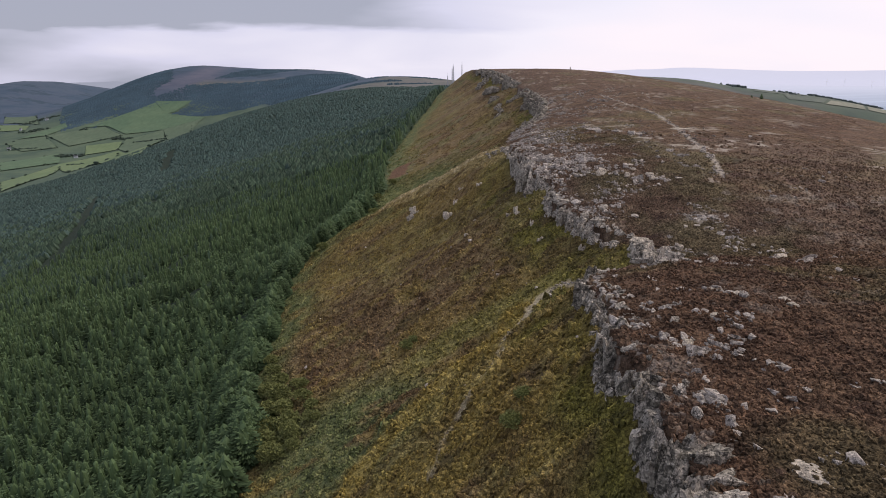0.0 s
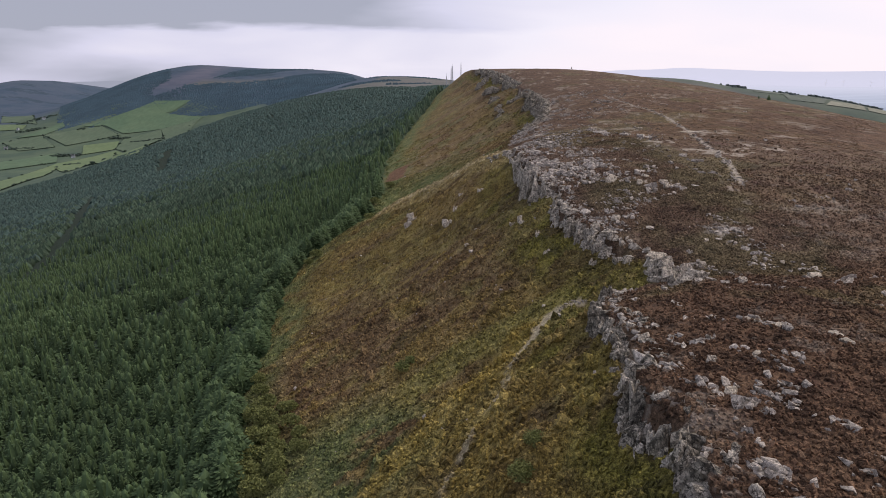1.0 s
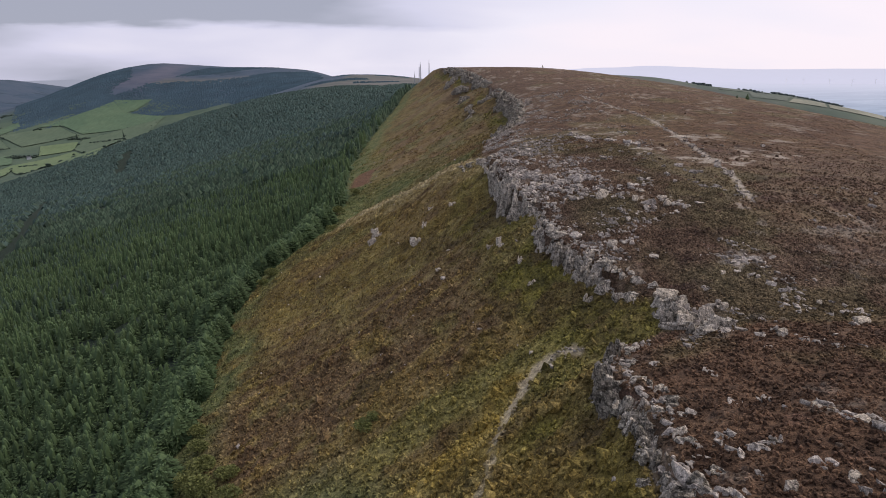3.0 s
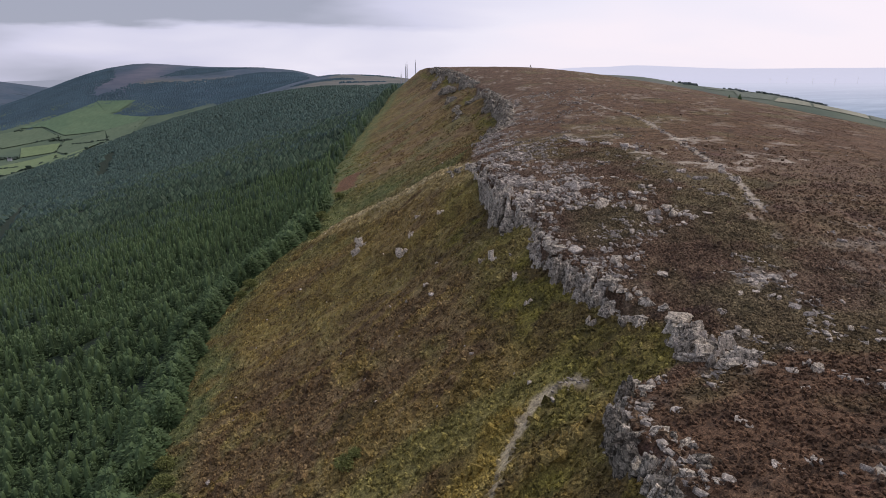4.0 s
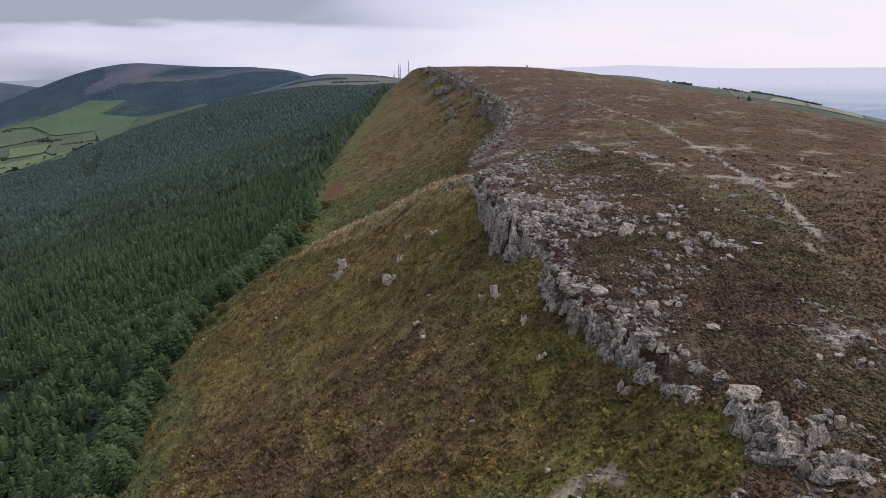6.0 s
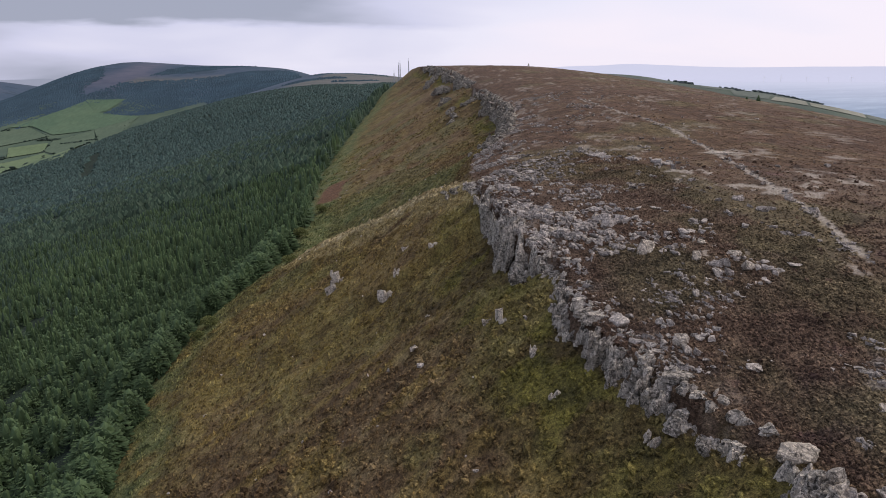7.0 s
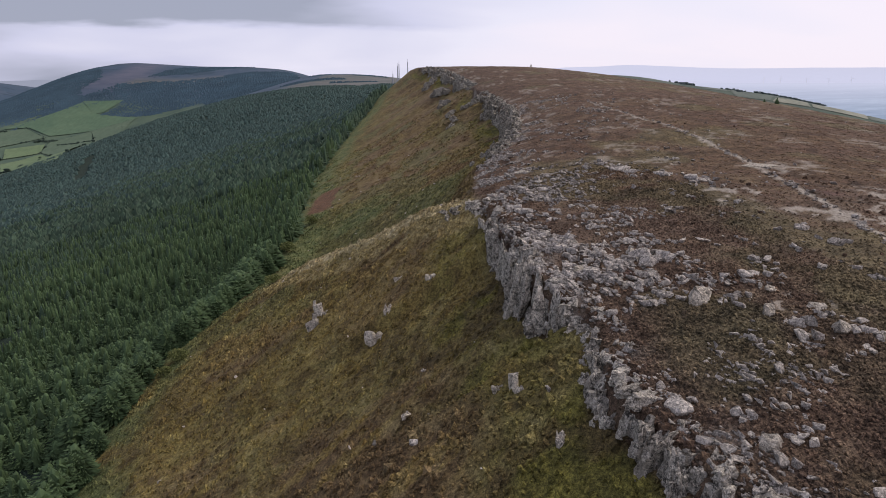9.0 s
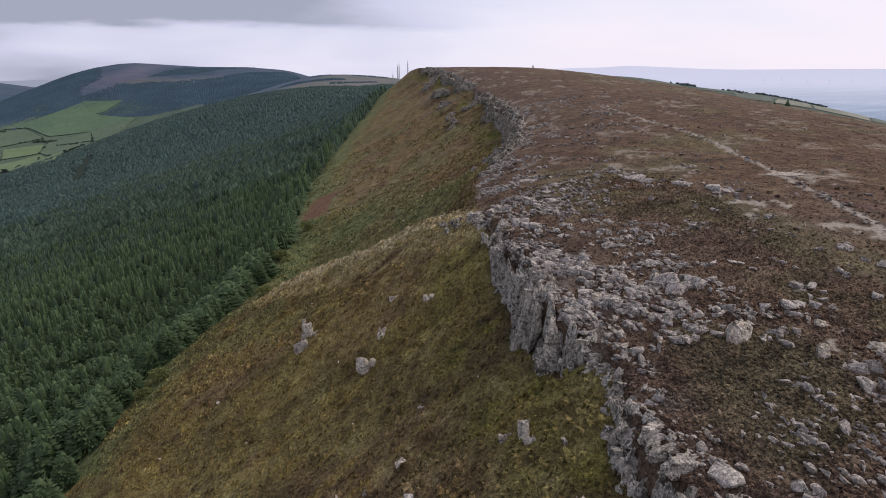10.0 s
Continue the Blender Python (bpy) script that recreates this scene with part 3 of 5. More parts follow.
    # pales the eastern hill, as haze would
    upland = np.maximum(upland, 0.9 * smooth((x - 350) / 100) * smooth((r - 800) / 200))
    # paler heath, strongest midway along the moor
    pale_heath = 0.1 + 0.5 * smooth((y - 56) / 10) * smooth((118 - y) / 16)
    return {"russet": russet, "pale_heath": pale_heath, "felled": felled, "upland": upland, "ruddy": ruddy, "heath": heath, "lush": lush, "gold": gold, "moss": moss, "bare": bare, "straw": np.maximum(np.maximum(0.35 * crown, pale) * smooth(-u / 1.2), walked), "earth": earth, "wood": wood, "distant": distant, "lea": lea}


def wood_end(x):
    return np.interp(x, [-1500, -700, -607, -520, -440, -404, -385, -300, 0, 60], [760, 900, 960, 1060, 1090, 1180, 1240, 1290, 1330, 1330])


us = steps((0, 30, 0.4, 1.0), (30, 4700, 0.5, 1.06)) + steps((-0.1, -48, 0.4, 1.0), (-48, -4700, 0.5, 1.06)) + [-0.25, -0.4]
vs = steps((16, 130, 0.42, 1.0), (130, 4700, 0.5, 1.022)) + steps((15.6, -300, 0.6, 1.12))
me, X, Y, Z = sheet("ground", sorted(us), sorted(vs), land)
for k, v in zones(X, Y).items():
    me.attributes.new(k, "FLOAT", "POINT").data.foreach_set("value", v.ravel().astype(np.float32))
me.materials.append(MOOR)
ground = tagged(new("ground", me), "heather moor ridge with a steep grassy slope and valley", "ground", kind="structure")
rng = np.random.default_rng(7)


def drop(x, y, sink=0.0):
    return np.stack([x, y, land(x, y) - sink], -1)


# ---- rocks ----
def rock_shape(seed, cuts=1, jag=0.05, tall=False, count=13, soft=0.0):
    """An angular broken block: the hull of chance corners, then chipped."""
    r = np.random.default_rng(seed)
    p = r.uniform(-1, 1, (count, 3))
    p /= (0.3 + 0.7 * np.abs(p).max(1))[:, None]
    if tall:
        p[:, :2] *= np.where(p[:, 2] > 0.4, r.uniform(0.35, 0.9), 1.0)[:, None]
        p[int(np.argmax(p[:, 2])), 2] += 0.12
    bm = bmesh.new()
    for q in p:
        bm.verts.new(q)
    got = bmesh.ops.convex_hull(bm, input=bm.verts)
    bmesh.ops.delete(bm, geom=list({g_ for g_ in got["geom_interior"] + got["geom_unused"] if isinstance(g_, bmesh.types.BMVert)}), context="VERTS")
    if cuts:
        bmesh.ops.subdivide_edges(bm, edges=bm.edges[:], cuts=cuts, use_grid_fill=True)
    if soft:
        bmesh.ops.smooth_vert(bm, verts=bm.verts[:], factor=soft, use_axis_x=True, use_axis_y=True, use_axis_z=True)
    bmesh.ops.triangulate(bm, faces=bm.faces[:])
    bm.verts.index_update()
    v = np.array([q.co[:] for q in bm.verts])
    f = np.array([[q.index for q in face.verts] for face in bm.faces])
    bm.free()
    return v * (1 + jag * r.normal(size=(len(v), 1))), f


def pillar_shape(seed, sides=15, rings=9):
    """A jointed block of the rock face: upright faces parted by grooves, each stump broken off at its own height."""
    r = np.random.default_rng(seed)
    n = r.normal(size=(6, 2))
    n /= np.linalg.norm(n, axis=1)[:, None]
    d = r.uniform(0.62, 1.0, 6)
    a = np.arange(sides) * 6.2832 / sides + r.uniform(-0.14, 0.14, sides)
    ray = np.column_stack([np.cos(a), np.sin(a)])
    q = ray @ n.T
    rad = np.minimum(np.where(q > 0.05, d[None] / np.maximum(q, 0.05), 9).min(1), 1.2)
    grooves = np.sort(r.choice(sides, 4, replace=False))
    group = np.searchsorted(grooves, np.arange(sides)) % 4
    tops = (1.0 - r.random(4) ** 1.3 * 0.6)[group] + r.normal(0, 0.07, sides)
    lean = r.normal(0, 0.05, (4, 2))[group]
    rad[grooves] *= r.uniform(0.5, 0.78, 4)
    V, F = [], []
    ledge = r.uniform(0.35, 0.8)
    for k in range(rings):
        f = k / (rings - 1)
        step = (1.04 - 0.1 * f - (0.1 if f > ledge else 0.0)) * (1 + r.normal(0, 0.1, sides))
        for i in range(sides):
            z = -1 + f * (1 + tops[i]) + (r.normal(0, 0.07) if 0 < k < rings - 1 else 0)
            V.append((ray[i, 0] * rad[i] * step[i] + lean[i, 0] * f, ray[i, 1] * rad[i] * step[i] + lean[i, 1] * f, z))
    for i in range(sides):
        V.append((ray[i, 0] * rad[i] * 0.62, ray[i, 1] * rad[i] * 0.62, tops[i] + r.uniform(-0.08, 0.1)))
    V.append((0, 0, float(tops.mean()) + r.uniform(-0.05, 0.12)))
    for k in range(rings):
        for i in range(sides):
            j = (i + 1) % sides
            F += [(k * sides + i, k * sides + j, (k + 1) * sides + i), (k * sides + j, (k + 1) * sides + j, (k + 1) * sides + i)]
    top = (rings + 1) * sides
    F += [(rings * sides + i, rings * sides + (i + 1) % sides, top) for i in range(sides)]
    return np.array(V), np.array(F)


def knot_shape(seed):
    """A jointed outcrop: a few broken blocks of one bed, standing against each other."""
    r = np.random.default_rng(seed)
    V, F, base = [], [], 0
    count = int(r.integers(4, 7))
    for k in range(count):
        v, f = rock_shape(seed * 11 + k, 1, 0.05, k % 3 == 1, 13, 0.25)
        s_ = np.array([r.uniform(0.36, 0.62), r.uniform(0.4, 0.75), r.uniform(0.45, 0.95)]) * (1.15 if k == 0 else 0.9)
        a = r.normal(0, 0.4)
        v = v * s_
        v = np.column_stack([v[:, 0] * math.cos(a) - v[:, 1] * math.sin(a), v[:, 0] * math.sin(a) + v[:, 1] * math.cos(a), v[:, 2]])
        v += np.array([-0.75 + 1.5 * (k + r.uniform(0.2, 0.8)) / count, r.normal(0, 0.22), s_[2] - 1.0 + r.uniform(-0.1, 0.1)])
        V.append(v)
        F.append(f + base)
        base += len(v)
    return np.vstack(V), np.vstack(F)


ROCKS = [rock_shape(100 + k, 2, 0.03, False, 14, 0.5) for k in range(10)]
BIG_ROCKS = [rock_shape(200 + k, 3, 0.04, k % 2 == 0, 15, 0.4) for k in range(8)]
COLUMNS = [rock_shape(320 + k, 3, 0.05, True, 15, 0.2) if k % 2 else pillar_shape(300 + k) for k in range(20)]
CHIPS = [rock_shape(360 + k, 0, 0.0, False, 9) for k in range(10)]
rock_meshes = [raw_mesh("rock", v, f) for v, f in ROCKS]
big_meshes = [raw_mesh("boulder", v, f) for v, f in BIG_ROCKS]
column_meshes = [raw_mesh("stone", v, f) for v, f in COLUMNS]
for m_ in rock_meshes:
    m_.materials.append(PALE)
for m_ in big_meshes:
    m_.materials.append(PALE)
chip_meshes = [raw_mesh("stone", *rock_shape(380 + k, 1, 0.04, False, 12, 0.3)) for k in range(10)]
for m_ in chip_meshes:
    m_.materials.append(PALE)
knot_meshes = [raw_mesh("rock", *knot_shape(500 + k)) for k in range(12)]
for m_ in knot_meshes:
    m_.materials.append(PALE)
white_knots = [raw_mesh("boulder", *knot_shape(540 + k)) for k in range(8)]
for m_ in white_knots:
    m_.materials.append(WHITISH)
boulder_meshes = [raw_mesh("boulder", v, f) for v, f in BIG_ROCKS]
for m_ in boulder_meshes:
    m_.materials.append(WHITISH)
for m_ in column_meshes:
    m_.materials.append(ROCK)


# the grey rock in a darker tone, with wider black patches
DARK_ROCK = rock_material("dark_grey_rock", (1.0, 0.9, 0.74), 1.55, 0.85, 0.45)
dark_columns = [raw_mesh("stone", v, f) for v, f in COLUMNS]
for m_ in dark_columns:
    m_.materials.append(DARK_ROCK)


def lay(ob, x, y, z, size, turn=(0, 0, 0)):
    ob.matrix_basis = Matrix.LocRotScale((x, y, z), Euler(turn), size)
    return ob


def cliff(y0, y1, label, step, wide=1.0, rake=1.0, meshes=column_meshes, rim=0.85):
    """A broken rock face along the crest: leaning blocks and pillars, side by side and in ledges."""
    wall = tagged(new("rock_cliff"), label, "cliff")
    wall.location = (float(crest_x((y0 + y1) / 2)), (y0 + y1) / 2, float(crest_z((y0 + y1) / 2)))
    inv = Matrix.Translation(wall.location).inverted()
    r = np.random.default_rng(int(y0))
    y, bulk = y0, []
    while y < y1:
        hc = float(face_h(y))
        w = (r.uniform(1.0, 1.6) if r.random() < 0.2 else r.uniform(0.4, 0.95)) * step * wide
        if hc > 0.3:
            xc = float(crest_line(y))
            yaw = -math.atan2(float(crest_line(y + 0.8) - crest_line(y - 0.8)), 1.6)
            ledge = float(vnoise(np.array(y), np.array(0.0), 2.6, 61))
            top = float(crest_z(y)) + r.uniform(-0.45, 0.4) - 1.7 * max(0.0, ledge - 0.5) * hc
            foot = float(land(xc - 0.9, y, False)) - 0.3
            two = top - foot > 1.5 and r.random() < 0.35
            cutz = r.uniform(0.4, 0.7) if two else 1.0
            out = r.uniform(-0.1, 0.65) * step ** 0.8
            z1 = foot + (top - foot) * cutz
            deep = r.uniform(0.55, 1.05) * step ** 0.5
            bulk.append((xc + 0.22 - out, y, (foot + z1) / 2, deep, w * 0.72, (z1 - foot) / 2 * 1.1, rake * r.normal(0, 0.09), r.normal(0.06, 0.1), yaw + r.normal(0, 0.35)))
            if two:
                bulk.append((xc + 0.6 - out * 0.5, y + r.uniform(-0.2, 0.2), (z1 + top) / 2, deep, w * 0.75, (top - z1) / 2 * 1.25, rake * r.normal(0, 0.07), r.normal(0.05, 0.08), yaw + r.normal(0, 0.3)))
            for _ in range(int(r.integers(0, 3))):
                k_ = r.uniform(0.16, 0.42)
                bulk.append((xc + 0.1 - out - deep * r.uniform(0.55, 0.9), y + r.uniform(-0.6, 0.6) * w, foot + (top - foot) * r.uniform(0.15, 0.95), k_, k_ * r.uniform(0.7, 1.2), k_ * r.uniform(0.9, 2.0), r.normal(0, 0.2), r.normal(0.1, 0.2), yaw + r.normal(0, 0.6)))
            if r.random() < rim:
                h = r.uniform(0.2, 0.62) * step ** 0.5
                bulk.append((xc + r.uniform(0.7, 2.2), y, float(land(xc + 1.4, y, False)) + 0.05, r.uniform(0.35, 0.8), w * r.uniform(0.5, 0.95), h, r.normal(0, 0.2), r.normal(0, 0.2), yaw + r.normal(0, 0.6)))
        y += w * 0.86
    for k, (x, y, z, sx, sy, sz, a, b, c) in enumerate(bulk[:298]):
        ob = part("stone", meshes[k * 7 % len(meshes)], None, wall)
        ob.matrix_basis = inv @ Matrix.LocRotScale((x, y, z), Euler((a, b, c)), (sx, sy, sz))
    return wall


# ---- spruce plantation ----
def spruce(seed, sides, rings, sprays, kite=False, core=0.9):
    """A spruce one metre high and one wide: an uneven core and the sprays of its branches. Vertices, triangles, and how
    pale the needles are: new tips, and self-shading painted in.
    """
    r = np.random.default_rng(seed)
    V, F, T = [], [], []

    def girth(f):
        return 0.46 * (1 - f) ** 0.54 + 0.01
    for k in range(rings):
        f = 0.04 + 0.86 * k / (rings - 1)
        for i in range(sides):
            a = 6.283 * (i + 0.5 * (k % 2) + r.uniform(-0.25, 0.25)) / sides
            q = core * girth(f) * r.uniform(0.42, 1.08)
            V.append((q * math.cos(a), q * math.sin(a), f + r.uniform(-0.035, 0.035)))
            # core dark, paler with height: the crown's self-shading put into its colour
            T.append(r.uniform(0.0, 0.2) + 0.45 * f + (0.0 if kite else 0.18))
    for k in range(rings - 1):
        for i in range(sides):
            j = (i + 1) % sides
            F += [(k * sides + i, k * sides + j, (k + 1) * sides + i), (k * sides + j, (k + 1) * sides + j, (k + 1) * sides + i)]
    V.append((r.uniform(-0.03, 0.03), r.uniform(-0.03, 0.03), 0.99))
    T.append(0.8)
    F += [((rings - 1) * sides + i, (rings - 1) * sides + (i + 1) % sides, len(V) - 1) for i in range(sides)]
    tiers = 11
    for k in range(sprays):
        f = 1 - math.sqrt(r.uniform(0.004, 1.0))
        f = f if r.random() < 0.35 else round(f * tiers) / tiers + r.uniform(-0.012, 0.012)
        f = min(max(f, 0.02), 0.95)
        a = r.uniform(0, 6.283)
        ca, sa = math.cos(a), math.sin(a)
        g0 = girth(f)
        s0, s1 = g0 * r.uniform(0.5, 0.72), g0 * r.uniform(0.98, 1.26) + 0.02
        wd = (0.036 if kite else 0.055) * r.uniform(0.7, 1.4) * (1.2 - 0.6 * f)
        sink = (s1 - s0) * r.uniform(0.1, 0.6) * (1 - 1.6 * f)
        skew = r.normal(0, 0.35) * (s1 - s0)

        def at(d, side, z):
            return (ca * d - sa * side, sa * d + ca * side, z)
        b = len(V)
        tip_lit = r.uniform(0.3, 0.8) + 0.3 * f
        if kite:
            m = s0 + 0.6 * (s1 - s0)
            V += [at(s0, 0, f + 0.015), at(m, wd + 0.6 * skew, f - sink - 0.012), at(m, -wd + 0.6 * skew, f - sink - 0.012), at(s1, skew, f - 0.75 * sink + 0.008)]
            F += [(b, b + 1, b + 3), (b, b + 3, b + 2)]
            T += [0.1, 0.4, 0.4, tip_lit]
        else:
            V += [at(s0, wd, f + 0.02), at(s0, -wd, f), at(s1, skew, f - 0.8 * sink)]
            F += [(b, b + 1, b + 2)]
            T += [0.22, 0.22, 0.9 * tip_lit]
    return np.array(V), np.array(F), np.array(T, float)


def cone_tree(seed):
    """A far conifer: a short-sided rounded cone."""
    r = np.random.default_rng(seed)
    V, F, T = [], [], []
    # dark foot, paler top: shading painted into the needles
    for z, rad, t in ((0.05, 0.54, 0.0), (0.58, 0.36, 0.2)):
        for i in range(4):
            a, q = 6.283 * (i + (0.5 if z > 0.3 else 0) + r.uniform(-0.25, 0.25)) / 4, rad * r.uniform(0.8, 1.2)
            V.append((q * math.cos(a), q * math.sin(a), z + r.uniform(-0.07, 0.07)))
            T.append(t)
    V.append((r.uniform(-0.05, 0.05), r.uniform(-0.05, 0.05), 1.0))
    T.append(0.25)
    for i in range(4):
        j = (i + 1) % 4
        F += [(i, j, 4 + i), (j, 4 + j, 4 + i), (4 + i, 4 + j, 8)]
    return np.array(V), np.array(F), np.array(T, float)


# rides and gullies through the plantation: their line and half-width
RIDES = [([(-172, 262), (-194, 320), (-227, 400), (-346, 646)], 3.4), ([(-168, 272), (-145, 301), (-122, 328), (-104, 346)], 2.6), ([(-350, 815), (-404, 968)], 5.0),
         ([(-92, 176), (-78, 205), (-69, 232)], 2.4), ([(-60, 128), (-52, 142)], 2.4), ([(-118, 420), (-88, 470)], 2.6), ([(-205, 560), (-150, 640)], 4.0)]


def plantation():
    FULL = [spruce(k, 8, 7, 400, True, 0.75) for k in range(8)]
    MIDS = [spruce(20 + k, 6, 4, 84, True, 0.66) for k in range(12)]
    NEAR_LOWS = [spruce(80 + k, 5, 3, 46, False, 0.6) for k in range(16)]
    LOWS = [spruce(40 + k, 4, 2, 22, False, 0.62) for k in range(16)]
    FARS = [cone_tree(60 + k) for k in range(5)]
    # planted rows that run down the slope, unevenly filled
    def rows(x0, x1, y0, y1, gap):
        gx, gy = np.meshgrid(np.arange(x0, x1, gap), np.arange(y0, y1, gap))
        gx = gx + 0.5 * gap * (np.arange(gx.shape[0]) % 2)[:, None]
        x = gx.ravel() + rng.uniform(-0.9, 0.9, gx.size) * gap
        y = gy.ravel() + rng.uniform(-0.9, 0.9, gx.size) * gap
        w = wood_x(y) - x
        ok = (w > 0.6) & (y < wood_end(x)) & (x > -0.92 * np.maximum(y, 0) - 62)
        ride = np.zeros(len(x), bool)
        for pts, half in RIDES:
            ride |= line_dist(x, y, pts) < half * (0.8 + 1.2 * fbm(x, y, 12, 47, 2))
        gaps = (fbm((x + 0.8 * y) * 0.5, y - x, 9, 46, 3) > 0.67) & (y > 110)
        ok &= ~ride & ~gaps & (rng.random(len(x)) > 0.03)
        return x[ok], y[ok]
    x1, y1 = rows(-330, 0, 0, 560, 1.62)
    x2, y2 = rows(-560, 60, 60, 620, 2.25)
    x3, y3 = rows(-760, 60, 240, 1340, 3.7)
    near1 = ((x1 > -190) & (y1 < 330)) | (wood_x(y1) - x1 < 14)
    x1, y1 = x1[near1], y1[near1]
    far2 = ~((x2 > -190) & (y2 < 330)) & ~((wood_x(y2) - x2 < 14) & (y2 < 560))
    x2, y2 = x2[far2 & (np.hypot(x2, y2) < 520)], y2[far2 & (np.hypot(x2, y2) < 520)]
    far3 = (np.hypot(x3, y3) >= 520) & ~((wood_x(y3) - x3 < 14) & (y3 < 560))
    x3, y3 = x3[far3], y3[far3]

    def size_of(x, y, wide):
        inside = smooth((wood_x(y) - x) / 40)
        blocks = smooth((fbm(x * 0.8, y, 55, 45, 3) - 0.44) / 0.1)
        h = 2.9 + 0.5 * inside + 1.1 * inside * blocks + 2.2 * (fbm(x, y, 20, 41) - 0.5) + 2.4 * (fbm(x, y, 6, 42, 2) - 0.5) + rng.normal(0, 0.35, len(x))
        h = np.clip(h, 1.8, 7.0)
        h = 0.93 * h
        w = wide * (1.7 + 0.37 * h) * rng.uniform(0.72, 1.32, len(x))
        return np.stack([w, w, h], -1)
    sz2 = np.concatenate([size_of(x2, y2, 1.3), size_of(x3, y3, 1.9)])
    x2, y2 = np.concatenate([x2, x3]), np.concatenate([y2, y3])
    depth = wood_x(y1) - x1
    sz = size_of(x1, y1, 1.0)
    sz[(depth < 8) & (y1 > 160)] *= 1.4
    tall_edge = (depth < 9) & (y1 > 235) & (fbm(x1, y1, 26, 48, 2) > 0.42)
    sz[tall_edge] *= 1.45
    single = (depth < 5.2) & (y1 > 52) & (y1 < 182)
    order = np.where(single)[0][:296]
    sz[single, :2] *= 1.42
    sz[single, 2] += 1.5
    single[:] = False
    single[order] = True
    trunk_v = np.array([(0.022 * (1 - 0.8 * k / 3) * math.cos(6.283 * i / 6), 0.022 * (1 - 0.8 * k / 3) * math.sin(6.283 * i / 6), -0.04 + 0.32 * k) for k in range(4) for i in range(6)])
    trunk_f = np.array([t for k in range(3) for i in range(6) for t in ((k * 6 + i, k * 6 + (i + 1) % 6, k * 6 + 6 + i), (k * 6 + (i + 1) % 6, k * 6 + 6 + (i + 1) % 6, k * 6 + 6 + i))])
    kinds = []
    for v, f, t in FULL:
        tree = tagged(new("spruce_tree"), "young green spruce at the plantation's edge", "tree", "spruces along the wood's edge")
        part("trunk", raw_mesh("trunk", trunk_v, trunk_f), BARK, tree)
        part("crown", raw_mesh("crown", v, f, {"tip_lit": t}), SPRUCE, tree)
        kinds.append(tree)
    for n, i in enumerate(order):
        k = n % len(kinds)
        m = pose(x1[i], y1[i], float(land(x1[i], y1[i])) - 0.1, 0, 0, rng.uniform(0, 360))
        tree = kinds[k] if n < len(kinds) else copy_thing(kinds[k], m)
        if n < len(kinds):
            tree.matrix_basis = m
        tree.scale = sz[i]

    def stand(name, label, shapes, x, y, size, leaves=SPRUCE):
        me_ = scatter(name, [(v, f) for v, f, _ in shapes], drop(x, y, 0.15), rng.uniform(0, 6.283, len(x)), size, rng.integers(0, len(shapes), len(x)), own={"tip_lit": [t for _, _, t in shapes]})
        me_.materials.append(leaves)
        return tagged(new(name, me_), label, "wood", kind="stuff")
    a = ~single & (depth < 32) & (y1 < 180)
    b = ~single & ~a
    stand("spruce_wood", "dense green spruce plantation on the lower slope", MIDS, x1[a], y1[a], sz[a])
    # the share of haze-coloured trees grows with distance
    hazed = rng.random(len(x1)) < smooth((np.hypot(x1, y1) - 190) / 260 + 0.9 * (fbm(x1, y1, 40, 43) - 0.5))
    close = b & (np.hypot(x1, y1 - 40) < 165)
    b = b & ~close
    stand("spruce_wood", "dense green spruce plantation on the shoulder of the slope", NEAR_LOWS, x1[close & ~hazed], y1[close & ~hazed], sz[close & ~hazed])
    stand("spruce_wood", "blue-green spruces among the plantation on the slope", NEAR_LOWS, x1[close & hazed], y1[close & hazed], sz[close & hazed], HAZED_SPRUCE)
    stand("spruce_wood", "dense green spruce plantation further down the slope", LOWS, x1[b & ~hazed], y1[b & ~hazed], sz[b & ~hazed])
    stand("spruce_wood", "taller blue-green spruces among the plantation down the slope", LOWS, x1[b & hazed], y1[b & hazed], sz[b & hazed], HAZED_SPRUCE)
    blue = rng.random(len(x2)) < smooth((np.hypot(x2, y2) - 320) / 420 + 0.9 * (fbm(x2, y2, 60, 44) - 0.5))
    stand("spruce_wood", "dark spruce plantation lower down the valley side", FARS, x2[~blue], y2[~blue], sz2[~blue], HAZED_SPRUCE)
    stand("spruce_wood", "blue-green spruce plantation reaching the fields in the valley", FARS, x2[blue], y2[blue], sz2[blue], FAR_HAZED_SPRUCE)


plantation()

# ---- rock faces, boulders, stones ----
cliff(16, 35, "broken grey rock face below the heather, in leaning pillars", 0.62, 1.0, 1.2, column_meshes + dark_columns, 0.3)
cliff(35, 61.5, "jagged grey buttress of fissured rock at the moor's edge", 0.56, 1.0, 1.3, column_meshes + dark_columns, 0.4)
cliff(69, 94, "low ragged grey rock step along the crest", 0.78, 0.9, 2.0)
cliff(94, 127, "tall grey fissured rock face along the crest of the slope", 0.85, 1.5, 0.7)
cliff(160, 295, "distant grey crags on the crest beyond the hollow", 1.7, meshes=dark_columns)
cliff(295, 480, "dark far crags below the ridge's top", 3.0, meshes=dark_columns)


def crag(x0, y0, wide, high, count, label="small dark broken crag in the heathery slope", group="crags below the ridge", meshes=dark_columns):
    """A small outcrop breaking through the heather."""
    rock = tagged(new("crag"), label, "crag", group)
    rock.location = (x0, y0, float(land(x0, y0)))
    inv = Matrix.Translation(rock.location).inverted()
    r = np.random.default_rng(int(y0 * 7))
    for k in range(count):
        y = y0 + wide * (k + r.random()) / count - wide / 2
        x = x0 + r.normal(0, 0.25 * wide)
